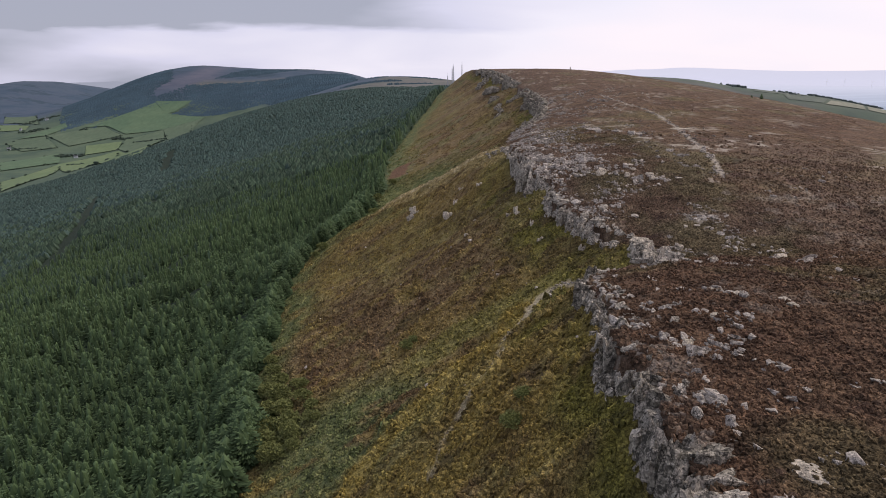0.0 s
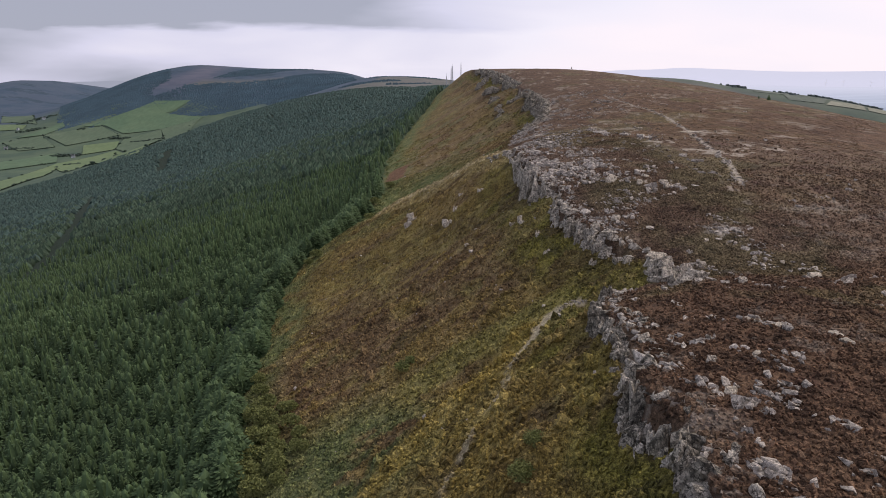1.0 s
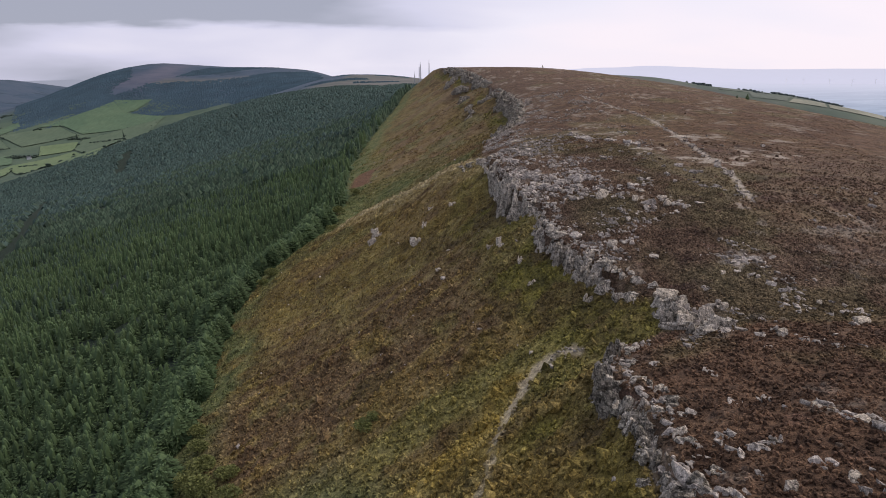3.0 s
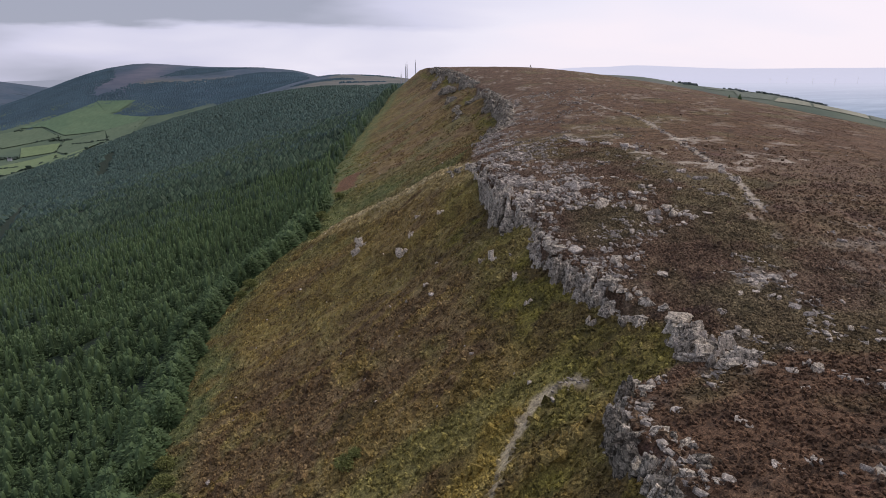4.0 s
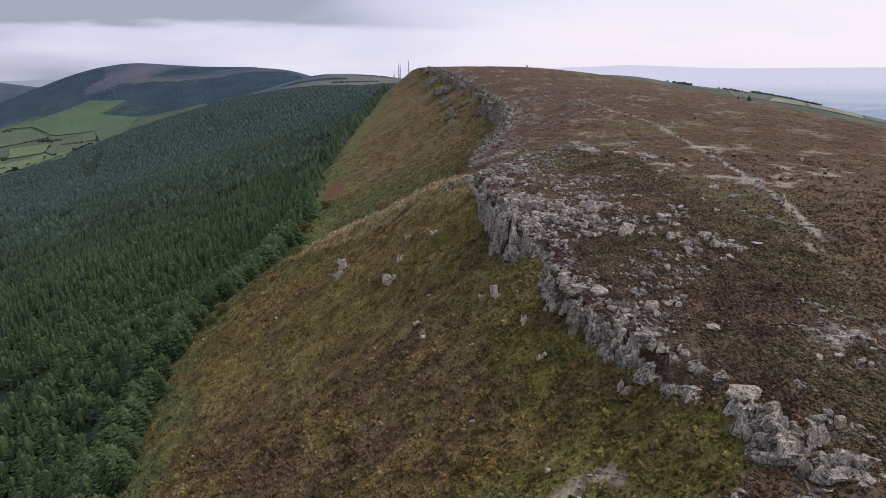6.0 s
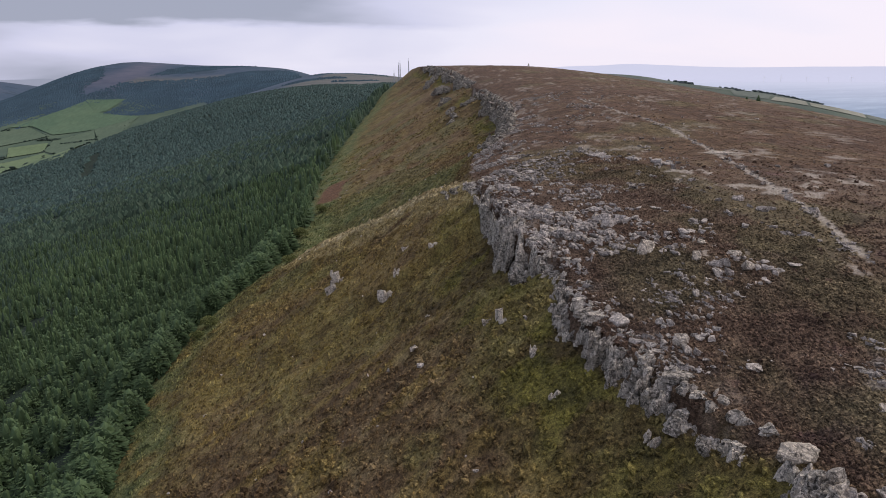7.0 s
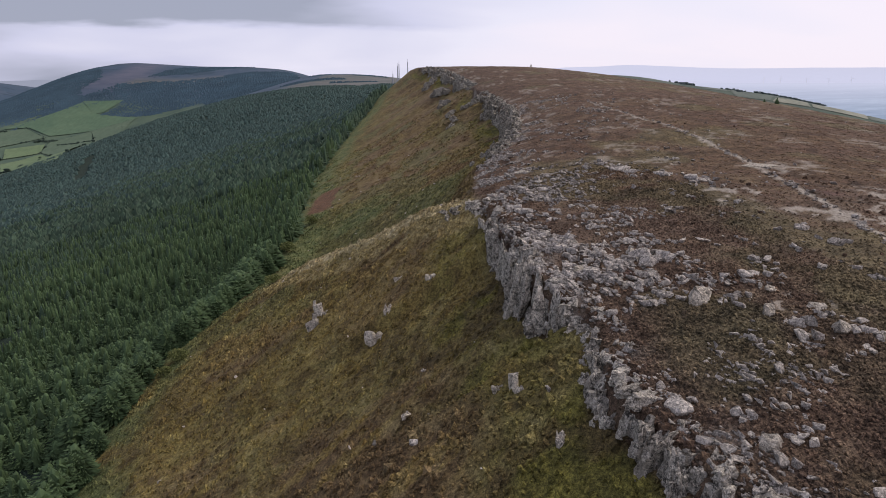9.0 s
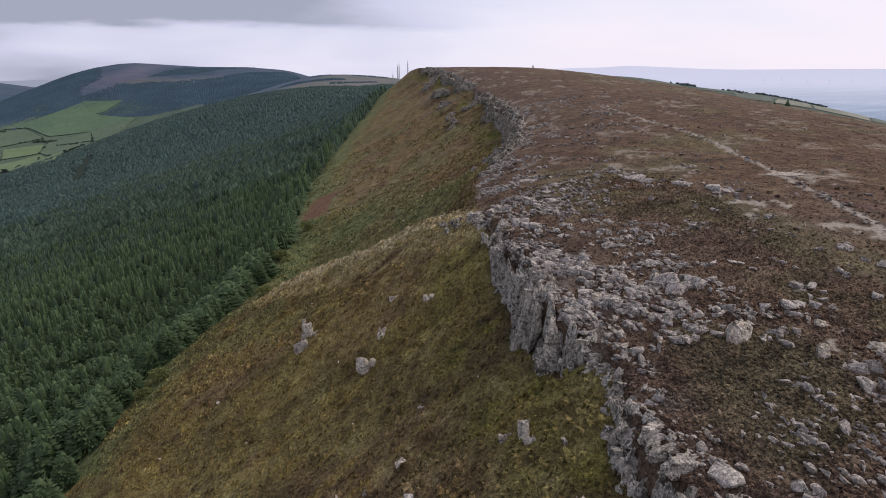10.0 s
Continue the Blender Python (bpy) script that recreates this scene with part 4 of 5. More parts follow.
        h = high * r.uniform(0.5, 1.1)
        ob = part("stone", meshes[int(r.integers(0, len(meshes)))], None, rock)
        ob.matrix_basis = inv @ Matrix.LocRotScale((x, y, float(land(x, y)) + 0.2 * h), Euler((r.normal(0, 0.2), r.normal(0.1, 0.2), r.uniform(-0.6, 0.6))), (0.35 * wide * r.uniform(0.5, 1.1), wide / count * r.uniform(0.8, 1.6), 0.6 * h))


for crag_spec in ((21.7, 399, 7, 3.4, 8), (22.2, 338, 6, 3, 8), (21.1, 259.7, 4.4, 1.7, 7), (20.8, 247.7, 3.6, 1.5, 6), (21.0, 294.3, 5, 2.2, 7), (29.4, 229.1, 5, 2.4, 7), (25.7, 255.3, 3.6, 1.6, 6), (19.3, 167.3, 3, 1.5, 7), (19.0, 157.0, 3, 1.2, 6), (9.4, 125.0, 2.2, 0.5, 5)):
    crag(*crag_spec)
for crag_spec in ((21.6, 65.0, 3.6, 1.5, 11), (20.6, 67.4, 2.0, 1.2, 6), (22.3, 61.8, 2.6, 1.0, 8)):
    crag(*crag_spec, "knob of jointed grey rock at the gully's edge", "knobs of rock beside the gully", column_meshes)

BOULDERS = [(1.4, 111.6, 0.95, 0.7, 0.85), (-6.0, 123.6, 1.5, 1.0, 1.15), (6.5, 114.5, 0.55, 0.4, 0.6), (3.9, 96.7, 0.62, 0.3, 0.34), (10.7, 91.6, 0.5, 0.4, 0.72),
            (9.6, 92.6, 0.3, 0.25, 0.4), (1.3, 96.2, 0.22, 0.2, 0.42), (12.5, 81, 0.3, 0.28, 0.55), (12.1, 86, 0.4, 0.35, 0.62), (-6.4, 127.4, 0.3, 0.2, 0.65),
            (3.4, 119.0, 0.4, 0.3, 0.35), (16.4, 74.2, 0.55, 0.45, 0.9), (5.2, 101.5, 0.2, 0.2, 0.25), (2.3, 114.2, 0.6, 0.5, 0.75), (-5.1, 123.9, 0.75, 0.6, 0.85)]
for k, (x, y, a, b, h) in enumerate(BOULDERS):
    ob = tagged(new("boulder", white_knots[(3 * k + k // 4) % 8]), "pale lichen-covered boulder lying in the rough grass", "boulder", "boulders on the slope")
    lay(ob, x, y, float(land(x, y)) + 0.28 * h, (a * 1.3, b * 1.3, h * 1.15), (0.2 * (k % 3 - 1), -0.3, k * 1.3))

for x, y, a, b, turn in ((15.3, 23.2, 1.35, 0.7, -1.0), (23.6, 42.6, 0.6, 0.3, -1.2), (23.5, 41.3, 0.5, 0.25, -1.0), (20.3, 46.2, 0.6, 0.4, -0.8), (21.2, 44.6, 0.5, 0.35, -1.3), (45.4, 126.6, 2.3, 1.3, 0.3), (18.6, 131.3, 1.3, 0.7, 0.4)):
    ob = tagged(new("rock_slab", boulder_meshes[5]), "flat pale rock slab lying flush in the heather", "rock", "rock slabs of the moor")
    lay(ob, x, y, float(land(x, y)) + 0.02, (a, b, 0.2), (0.03, 0.04, turn))

# outcrops on the moor, in lines that follow the beds of the rock: from, to, number of stones, size
NEAR_MOOR = [(14.0, 57.0, 13.6, 50.0, 8, 0.4), (13.6, 50.0, 13.2, 44.0, 9, 0.45), (12.8, 44.0, 13.4, 38.0, 8, 0.5), (14.0, 34.0, 13.8, 27.0, 6, 0.42), (20.2, 46.6, 21.4, 44.3, 6, 0.3),
             (13.5, 29.7, 14.2, 28.8, 3, 0.5), (16.9, 29.3, 17.2, 28.8, 2, 0.45), (18.2, 30.2, 18.3, 30.0, 1, 0.3), (33.3, 63.6, 33.9, 62.2, 3, 0.4), (29.8, 47.9, 29.9, 47.6, 1, 0.4),
             (21.8, 63.8, 22.9, 60.4, 8, 0.4), (28.0, 74.0, 30.6, 71.0, 14, 0.4), (30.2, 76.2, 31.3, 73.4, 6, 0.35), (24.0, 66.0, 26.0, 62.0, 5, 0.35), (25.4, 58.6, 27.2, 54.6, 5, 0.3)]
MID_MOOR = [(22.4, 99.1, 23.5, 93.5, 9, 0.6), (24.7, 92.1, 26.5, 86.6, 5, 0.5), (28.2, 88.6, 29.3, 86.4, 4, 0.6), (22.9, 86.8, 23.0, 83.1, 9, 0.3), (15.6, 88.5, 17.4, 81.0, 14, 0.45),
            (17.0, 84.0, 18.8, 76.5, 14, 0.42), (21.5, 83.5, 21.9, 79.3, 8, 0.33), (19.5, 82.8, 20.6, 86.4, 7, 0.33), (20.4, 76.7, 22.7, 75.8, 4, 0.4), (16.4, 98.8, 18.0, 94.6, 9, 0.55),
            (19.0, 97.6, 21.2, 94.0, 14, 0.55), (16.2, 103.0, 18.6, 97.5, 12, 0.55), (19.6, 101.5, 21.6, 97.5, 8, 0.55), (15.0, 94.2, 16.9, 91.2, 6, 0.45), (15.6, 86.6, 17.6, 84.7, 6, 0.45), (20.4, 104.5, 22.0, 101.0, 7, 0.5)]
FAR_MOOR = [(18.4, 131.6, 18.8, 131.0, 3, 0.85), (19.6, 124.4, 22.1, 122.2, 7, 0.6), (28.2, 130.2, 28.6, 123.6, 12, 1.15), (31.6, 122.3, 32.1, 121.3, 5, 1.0), (34.9, 119.8, 35.6, 118.6, 4, 0.8),
            (36.3, 131.4, 36.8, 130.6, 3, 0.7), (17.2, 112.4, 17.8, 111.2, 3, 0.5), (20.4, 112.0, 22.0, 110.8, 4, 0.8), (15.0, 108.0, 16.6, 101.0, 18, 0.65), (17.0, 122.0, 18.6, 115.5, 14, 0.7), (14.2, 120.0, 15.4, 112.0, 14, 0.6)]
BED = -1.17
# single rocks: place, width, height. On the buttress; in the hollow's rock pile; on the moor east of it; along the beds further on
BUTTRESS_ROCKS = [(14.1, 37.9, 0.8, 0.8), (14.1, 37.2, 0.9, 0.6), (14.4, 36.5, 0.9, 0.8), (15.4, 37.2, 1.0, 0.6), (15.1, 36.6, 0.8, 0.5), (15.1, 34.9, 1.2, 1.2), (15.5, 34.3, 0.4, 0.5), (15.8, 34.1, 0.5, 0.8),
                  (17.7, 41.7, 0.9, 0.5), (18.1, 40.3, 0.7, 0.3), (17.9, 52.5, 0.9, 0.3), (18.6, 48.3, 0.7, 0.4), (16.0, 43.7, 0.8, 0.5), (16.9, 43.8, 0.7, 0.7), (15.6, 40.3, 0.7, 0.7), (15.0, 41.6, 0.4, 0.3), (14.3, 48.3, 0.9, 0.5), (17.1, 48.0, 0.7, 0.4), (15.5, 55.0, 0.6, 0.6)]
PILE_ROCKS = [(21.9, 69.2, 2.5, 0.95), (20.2, 67.2, 0.9, 0.9), (21.2, 65.7, 1.5, 1.3), (22.1, 65.4, 1.2, 1.5), (22.2, 63.4, 1.3, 1.4), (21.2, 63.2, 1.1, 0.8), (22.2, 62.2, 1.1, 1.0), (22.2, 61.0, 1.0, 0.9), (20.5, 65.3, 0.8, 1.0),
              (22.5, 60.1, 1.4, 0.5), (24.7, 65.2, 0.8, 0.9), (25.3, 64.8, 0.8, 0.8), (23.7, 65.7, 0.8, 0.6), (25.4, 59.4, 0.7, 1.1), (24.0, 58.5, 0.7, 0.5), (25.3, 58.2, 1.0, 0.8), (24.0, 65.9, 1.2, 0.7), (24.8, 68.9, 0.7, 0.3), (21.2, 66.6, 1.2, 1.2), (20.7, 66.0, 1.3, 1.4)]
EAST_ROCKS = [(33.1, 61.5, 1.7, 0.5), (33.2, 57.4, 2.0, 0.8), (32.2, 57.3, 0.6, 0.5), (32.7, 63.0, 0.8, 0.6), (30.8, 65.5, 0.7, 0.5), (31.8, 64.7, 0.6, 0.4), (30.9, 64.1, 0.5, 0.3), (25.1, 58.0, 0.5, 0.9), (26.0, 56.8, 0.6, 0.4),
              (26.1, 55.1, 1.0, 0.4), (30.0, 66.4, 0.6, 0.4), (30.0, 72.7, 1.6, 0.4), (28.4, 72.7, 1.8, 0.6), (28.2, 71.1, 0.9, 0.5), (29.1, 70.1, 1.2, 0.6), (27.1, 70.9, 0.6, 0.4), (31.8, 72.9, 1.6, 0.4), (29.7, 65.7, 0.8, 0.5)]
BED_ROCKS = [(21.5, 97.8, 2.7, 1.3), (22.2, 94.8, 1.3, 0.9), (22.6, 92.3, 1.9, 1.5), (23.5, 91.6, 0.6, 0.6), (24.4, 91.7, 0.9, 0.9), (25.5, 94.4, 1.2, 0.7), (26.8, 94.3, 1.8, 0.8), (25.4, 89.3, 1.0, 1.0), (25.8, 87.8, 0.8, 1.2), (26.1, 86.3, 1.3, 1.4),
             (25.5, 85.2, 0.7, 0.6), (28.0, 88.2, 0.8, 0.8), (27.9, 86.3, 1.2, 0.8), (28.7, 85.9, 1.3, 1.0), (29.4, 85.4, 1.0, 0.6), (27.6, 84.3, 0.8, 0.8), (28.3, 84.4, 0.8, 0.8), (27.1, 92.1, 1.1, 0.4), (26.6, 100.4, 1.2, 0.3), (20.8, 93.6, 1.3, 0.8), (31.4, 86.1, 1.4, 0.3)]
SLAB_ROCKS = [(19.7, 81.1, 1.0, 0.8), (20.1, 79.2, 1.1, 0.9), (20.3, 78.2, 1.1, 0.9), (21.4, 79.2, 1.1, 0.6), (18.6, 77.3, 0.8, 0.6), (20.2, 76.5, 0.9, 0.5), (28.5, 89.3, 1.3, 0.6), (24.9, 93.9, 0.7, 0.4), (24.7, 85.8, 0.6, 0.6)]
HEAD_ROCKS = [(14.6, 98.5, 0.7, 0.9), (15.5, 98.8, 0.7, 0.4), (16.2, 98.0, 1.1, 0.6), (17.2, 97.3, 1.1, 0.8), (17.2, 99.0, 0.9, 0.9), (16.2, 99.7, 0.6, 0.7), (17.6, 94.7, 1.2, 0.8), (18.6, 94.9, 0.7, 0.5), (19.2, 94.7, 0.8, 0.6), (17.9, 95.8, 0.9, 0.5),
              (13.7, 99.1, 0.7, 0.6), (20.8, 101.9, 1.4, 0.7), (20.4, 99.2, 0.9, 0.8), (17.1, 109.5, 1.1, 0.8), (18.7, 109.1, 0.9, 0.9), (20.0, 109.2, 1.1, 0.9), (16.8, 103.5, 0.7, 0.9), (17.2, 102.8, 0.7, 0.7), (22.1, 109.0, 1.3, 0.6), (14.6, 116.1, 1.0, 0.6), (15.2, 107.0, 0.6, 0.6)]
for k, (x, y, wide_, high_) in enumerate(BUTTRESS_ROCKS + PILE_ROCKS + EAST_ROCKS + BED_ROCKS + SLAB_ROCKS + HEAD_ROCKS):
    mesh_ = boulder_meshes[(3 * k + k // 5) % 8] if k % 5 == 4 else knot_meshes[(5 * k + k // 7) % 12]
    ob = tagged(new("rock", mesh_), "pale grey weathered rock standing out of the heather", "rock", "rocks of the moor")
    lay(ob, x, y, float(land(x, y)) + 0.06 * high_, (0.55 * wide_, 0.2 + 0.36 * wide_, 0.48 * high_), (float(rng.normal(0, 0.15)), float(rng.normal(0, 0.15)), float(rng.normal(-0.25, 0.35))))
joined = []
for ax, ay, bx, by, count, size in NEAR_MOOR + MID_MOOR + FAR_MOOR:
    for k in range(count):
        f_ = (k + float(rng.uniform(0.1, 0.9))) / count
        x, y = ax + (bx - ax) * f_ + rng.normal(0, 0.58 if ay > 90 else 0.28), ay + (by - ay) * f_ + rng.normal(0, 0.28)
        s_ = min((0.6 if 64 < ay < 92 else 0.7) * size * float(rng.lognormal(-0.15, 0.5)), 1.0)
        shape = (s_ * float(rng.uniform(0.85, 1.25)), s_ * float(rng.uniform(0.45, 0.75)), s_ * float(rng.uniform(0.32, 0.6)))
        turn = BED + float(rng.normal(0, 0.3))
        if ay > 106 or s_ < 0.27:
            joined.append((x, y, turn, *shape))
            continue
        mesh_ = knot_meshes[int(rng.integers(0, 12))] if rng.random() < 0.6 else big_meshes[int(rng.integers(0, 8))] if s_ > 0.5 else rock_meshes[int(rng.integers(0, 10))]
        ob = tagged(new("rock", mesh_), "pale grey weathered rock half sunk in the heather", "rock", "rocks of the moor")
        lay(ob, x, y, float(land(x, y)) + 0.06 * s_, shape, (float(rng.normal(0, 0.2)), float(rng.normal(0, 0.2)), turn))
joined = np.array(joined)
far_rocks = scatter("far_rocks", ROCKS, drop(joined[:, 0], joined[:, 1], -0.03), joined[:, 2], joined[:, 3:6], rng.integers(0, len(ROCKS), len(joined)))
far_rocks.materials.append(PALE)
tagged(new("far_rocks", far_rocks), "pale broken rocks of the outcrops further along the moor", "rocks", kind="stuff")


def loose_stones():
    n = 30000
    y = 16 + 200 * rng.random(n) ** 1.2
    x = crest_line(y) + rng.exponential(9, n) + 0.1
    rim_ = np.exp(-(x - crest_line(y)) / 3.0) * np.clip(face_h(y) / 2, 0, 1) * (0.15 + 0.25 * smooth((y - 62) / 10) + 0.6 * smooth((y - 88) / 10))
    keep = 0.5 * fbm(x, y, 6, 51) + 0.5 * fbm(x, y, 1.5, 52, 2) + 0.07 * smooth((y - 88) / 8) * smooth((130 - y) / 10) * smooth((14 - x + crest_line(y)) / 5) + (0.18 + 0.07 * smooth((18 - np.abs(y - 105)) / 6)) * rim_ > 0.555 + 0.12 * rng.random(n) + 0.06 * (1 - smooth((y - 74) / 26)) + 0.04 * (1 - smooth((y - 50) / 10))
    x, y = x[keep], y[keep]
    for ax, ay, bx, by, count, size in NEAR_MOOR + MID_MOOR + FAR_MOOR:
        t_ = rng.uniform(-0.2, 1.2, count * 3)
        x = np.append(x, ax + (bx - ax) * t_ + rng.normal(0, 0.5, count * 3))
        y = np.append(y, ay + (by - ay) * t_ + rng.normal(0, 0.5, count * 3))
    for pts, wide, each in ((SLOPE_PATH[:3], 0.25, 8), (MOOR_TRAIL, 0.4, 22)):
        for (ax, ay), (bx, by) in zip(pts[:-1], pts[1:]):
            t_ = rng.random(each)
            x = np.append(x, ax + (bx - ax) * t_ + rng.normal(0, wide, each))
            y = np.append(y, ay + (by - ay) * t_ + rng.normal(0, wide, each))
    s_ = np.minimum(rng.lognormal(-1.75, 0.5, len(x)), 0.42) * (1 + 0.3 * smooth((11 - np.abs(y - 97)) / 5))
    turn = BED + rng.normal(0, 0.45, len(x))
    size = np.stack([s_ * 1.2, s_ * rng.uniform(0.4, 0.8, len(x)), s_ * rng.uniform(0.35, 0.9, len(x))], -1)
    pick = rng.integers(0, 10, len(x))
    big = np.where((y > 20) & (y < 108))[0]
    big = big[np.argsort(-s_[big])][:290]
    for i in big:
        ob = tagged(new("stone", chip_meshes[int(pick[i])]), "small pale weathered stone lying in the heather", "stone", "stones of the moor")
        lay(ob, x[i], y[i], float(land(x[i], y[i])) + 0.05, tuple(size[i]), (float(rng.normal(0, 0.2)), float(rng.normal(0, 0.2)), float(turn[i])))
    rest = np.ones(len(x), bool)
    rest[big] = False
    x, y, turn, size, pick = x[rest], y[rest], turn[rest], size[rest], pick[rest]
    me_ = scatter("loose_stones", CHIPS, drop(x, y, -0.06), turn, size, pick)
    me_.materials.append(PALE)
    tagged(new("loose_stones", me_), "pale stones scattered in the heather along the crest", "stones", kind="stuff")
    n = 160
    y, x = rng.uniform(40, 260, n), rng.uniform(-24, 14, n)
    ok = (x < crest_line(y) - 1.5) & (x > wood_x(y) + 3)
    x, y = x[ok], y[ok]
    s_ = rng.lognormal(-1.9, 0.4, len(x))
    me_ = scatter("slope_stones", CHIPS, drop(x, y, -0.05), rng.uniform(0, 6.283, len(x)), np.stack([s_, s_ * 0.8, s_ * 0.8], -1), rng.integers(0, 8, len(x)))
    me_.materials.append(PALE)
    tagged(new("slope_stones", me_), "small pale stones in the rough grass of the slope", "stones", kind="stuff")


loose_stones()


# ---- heather, grass, bracken ----
def tuft(seed, k=3):
    r = np.random.default_rng(seed)
    V = [(0.5 * math.cos(6.283 * i / k) * r.uniform(0.8, 1.2), 0.5 * math.sin(6.283 * i / k) * r.uniform(0.8, 1.2), -0.25) for i in range(k)]
    V += [(0.42 * math.cos(6.283 * (i + 0.4) / k) * r.uniform(0.5, 1.2), 0.42 * math.sin(6.283 * (i + 0.4) / k) * r.uniform(0.5, 1.2), r.uniform(0.25, 1.0)) for i in range(k)]
    V.append((r.uniform(-0.15, 0.15), r.uniform(-0.15, 0.15), r.uniform(0.5, 1.0)))
    F = []
    for i in range(k):
        j = (i + 1) % k
        F += [(i, j, k + i), (j, k + j, k + i), (k + i, k + j, 2 * k)]
    return np.array(V), np.array(F)


TUFTS = [tuft(400 + k) for k in range(10)]


def sprig(seed):
    r = np.random.default_rng(seed)
    a = r.uniform(0, 6.283) + np.arange(3) * 2.094 + r.uniform(-0.4, 0.4, 3)
    V = [(0.55 * math.cos(q), 0.55 * math.sin(q), -0.2) for q in a] + [(r.uniform(-0.3, 0.3), r.uniform(-0.3, 0.3), r.uniform(0.5, 0.9))]
    return np.array(V), np.array([(0, 1, 3), (1, 2, 3), (2, 0, 3)])


SPRIGS = [sprig(440 + k) for k in range(8)]


def cover(name, label, x, y, low, high, tall):
    s_ = rng.uniform(low, high, len(x))
    size = np.stack([s_, s_ * rng.uniform(0.7, 1.2, len(x)), s_ * tall * rng.uniform(0.6, 1.4, len(x))], -1)
    me_ = scatter(name, TUFTS + SPRIGS, drop(x, y), rng.uniform(0, 6.283, len(x)), size, np.where(y < 96, rng.integers(0, 10, len(x)), rng.integers(10, 18, len(x))), {**zones(x, y), "sprig": np.ones(len(x))})
    me_.materials.append(MOOR)
    return tagged(new(name, me_), label, "plants", kind="stuff")


def plants():
    n = 78000
    y = 18 + 175 * rng.random(n) ** 1.45
    x = crest_line(y) - 0.3 + rng.random(n) * (14 + 0.4 * y)
    z = zones(x, y)
    ok = z["bare"] < 0.5
    cover("heather", "brown and purple heather cushions covering the moor", x[ok], y[ok], 0.16, 0.44, 0.5 - 0.32 * smooth((y[ok] - 90) / 40))
    n = 38000
    y = 62 + 66 * rng.random(n)
    x = crest_line(y) + 20 * rng.random(n) ** 1.15
    ok = (zones(x, y)["bare"] < 0.5) & (rng.random(n) > 0.65 * smooth((y - 90) / 5) * smooth((12 - x + crest_line(y)) / 5))
    cover("heather", "short dark heather between the rocks of the crest", x[ok], y[ok], 0.12, 0.34, 0.5)
    n = 54000
    y = 24 + 184 * rng.random(n) ** 1.3
    x = wood_x(y) + 0.5 + rng.random(n) * (crest_line(y) - 0.6 - wood_x(y))
    x = np.where(y < 42, crest_line(y) - 0.6 - rng.random(n) * 16, x)
    z = zones(x, y)
    ok = (z["bare"] < 0.4) & (z["earth"] < 0.4)
    cover("rough_grass", "olive and straw-coloured tussocks on the steep slope", x[ok], y[ok], 0.16, 0.56, 0.62)
    n = 2600
    y = 34 + 130 * rng.random(n) ** 1.2
    x = wood_x(y) + 1.5 + rng.random(n) * (crest_line(y) - 2.2 - wood_x(y))
    z = zones(x, y)
    ok = (fbm(x, y, 6, 83, 3) > 0.5) & (z["bare"] < 0.3)
    cover("rough_grass", "bushy bilberry and grass clumps on the steep slope", x[ok], y[ok], 0.5, 1.15, 0.55)
    n = 13000
    y = 195 + 290 * rng.random(n) ** 1.3
    x = wood_x(y) + 1 + rng.random(n) * (110 + crest_line(y) - wood_x(y))
    ok = np.abs(x - crest_line(y) + 1) > 1.6
    cover("far_heather", "heather and grass clumps further along the ridge", x[ok], y[ok], 0.3, 0.75, 0.11)
    n = 15000
    y = 126 + 190 * rng.random(n) ** 1.25
    x = wood_x(y) + 1 + rng.random(n) * (crest_line(y) - 2 - wood_x(y))
    ok = (fbm(x, y, 4, 84, 2) > 0.42) & (zones(x, y)["earth"] < 0.4)
    cover("rough_grass", "bracken and heather clumps on the slope beyond the spur", x[ok], y[ok], 0.35, 1.1, 0.42)
    n = 12000
    y = 40 + 190 * rng.random(n)
    x = crest_line(y) + 12 + 0.38 * y + rng.random(n) * 105
    cover("far_heather", "dark heather clumps on the back of the moor", x, y, 0.28, 0.6, 0.11)
    # taller cushions on the rim and here and there on the moor
    n = 1500
    y = 18 + 150 * rng.random(n) ** 1.2
    edge_ = rng.random(n) < 0.5
    x = crest_line(y) + np.where(edge_, rng.uniform(-0.2, 1.6, n), rng.random(n) * (12 + 0.3 * y))
    ok = (fbm(x, y, 4, 81, 2) > 0.46) & (face_h(y) > 0.8)
    x, y = x[ok], y[ok]
    s_ = rng.uniform(0.28, 0.7, len(x))
    shapes = [tuft(900 + k, 8) for k in range(6)]
    me_ = scatter("heather_bush", shapes, drop(x, y, 0.05), rng.uniform(0, 6.283, len(x)), np.stack([s_, s_ * rng.uniform(0.7, 1.1, len(x)), s_ * rng.uniform(0.45, 0.7, len(x))], -1),
                  rng.integers(0, 6, len(x)), {**{k: v * (k == "heath") for k, v in zones(x, y).items()}, "sprig": np.ones(len(x))})
    me_.materials.append(MOOR)
    tagged(new("heather_bush", me_), "rounded dark heather bushes along the rock rim", "plants", kind="stuff")


plants()


# ---- shrubs ----
def shrub(seed):
    r = np.random.default_rng(seed)
    V, F, T = [], [], []
    lumps = [(r.uniform(-0.3, 0.3), r.uniform(-0.3, 0.3), r.uniform(0.3, 0.65), r.uniform(0.25, 0.42)) for _ in range(7)]
    for lx, ly, lz, lr in lumps:
        for _ in range(170):
            d = r.normal(size=3)
            d[2] = abs(d[2]) * 0.9 - 0.15
            d /= np.linalg.norm(d)
            p = np.array((lx, ly, lz)) + d * lr * r.uniform(0.75, 1.08)
            a, b = r.normal(size=3) * 0.028, r.normal(size=3) * 0.028
            k = len(V)
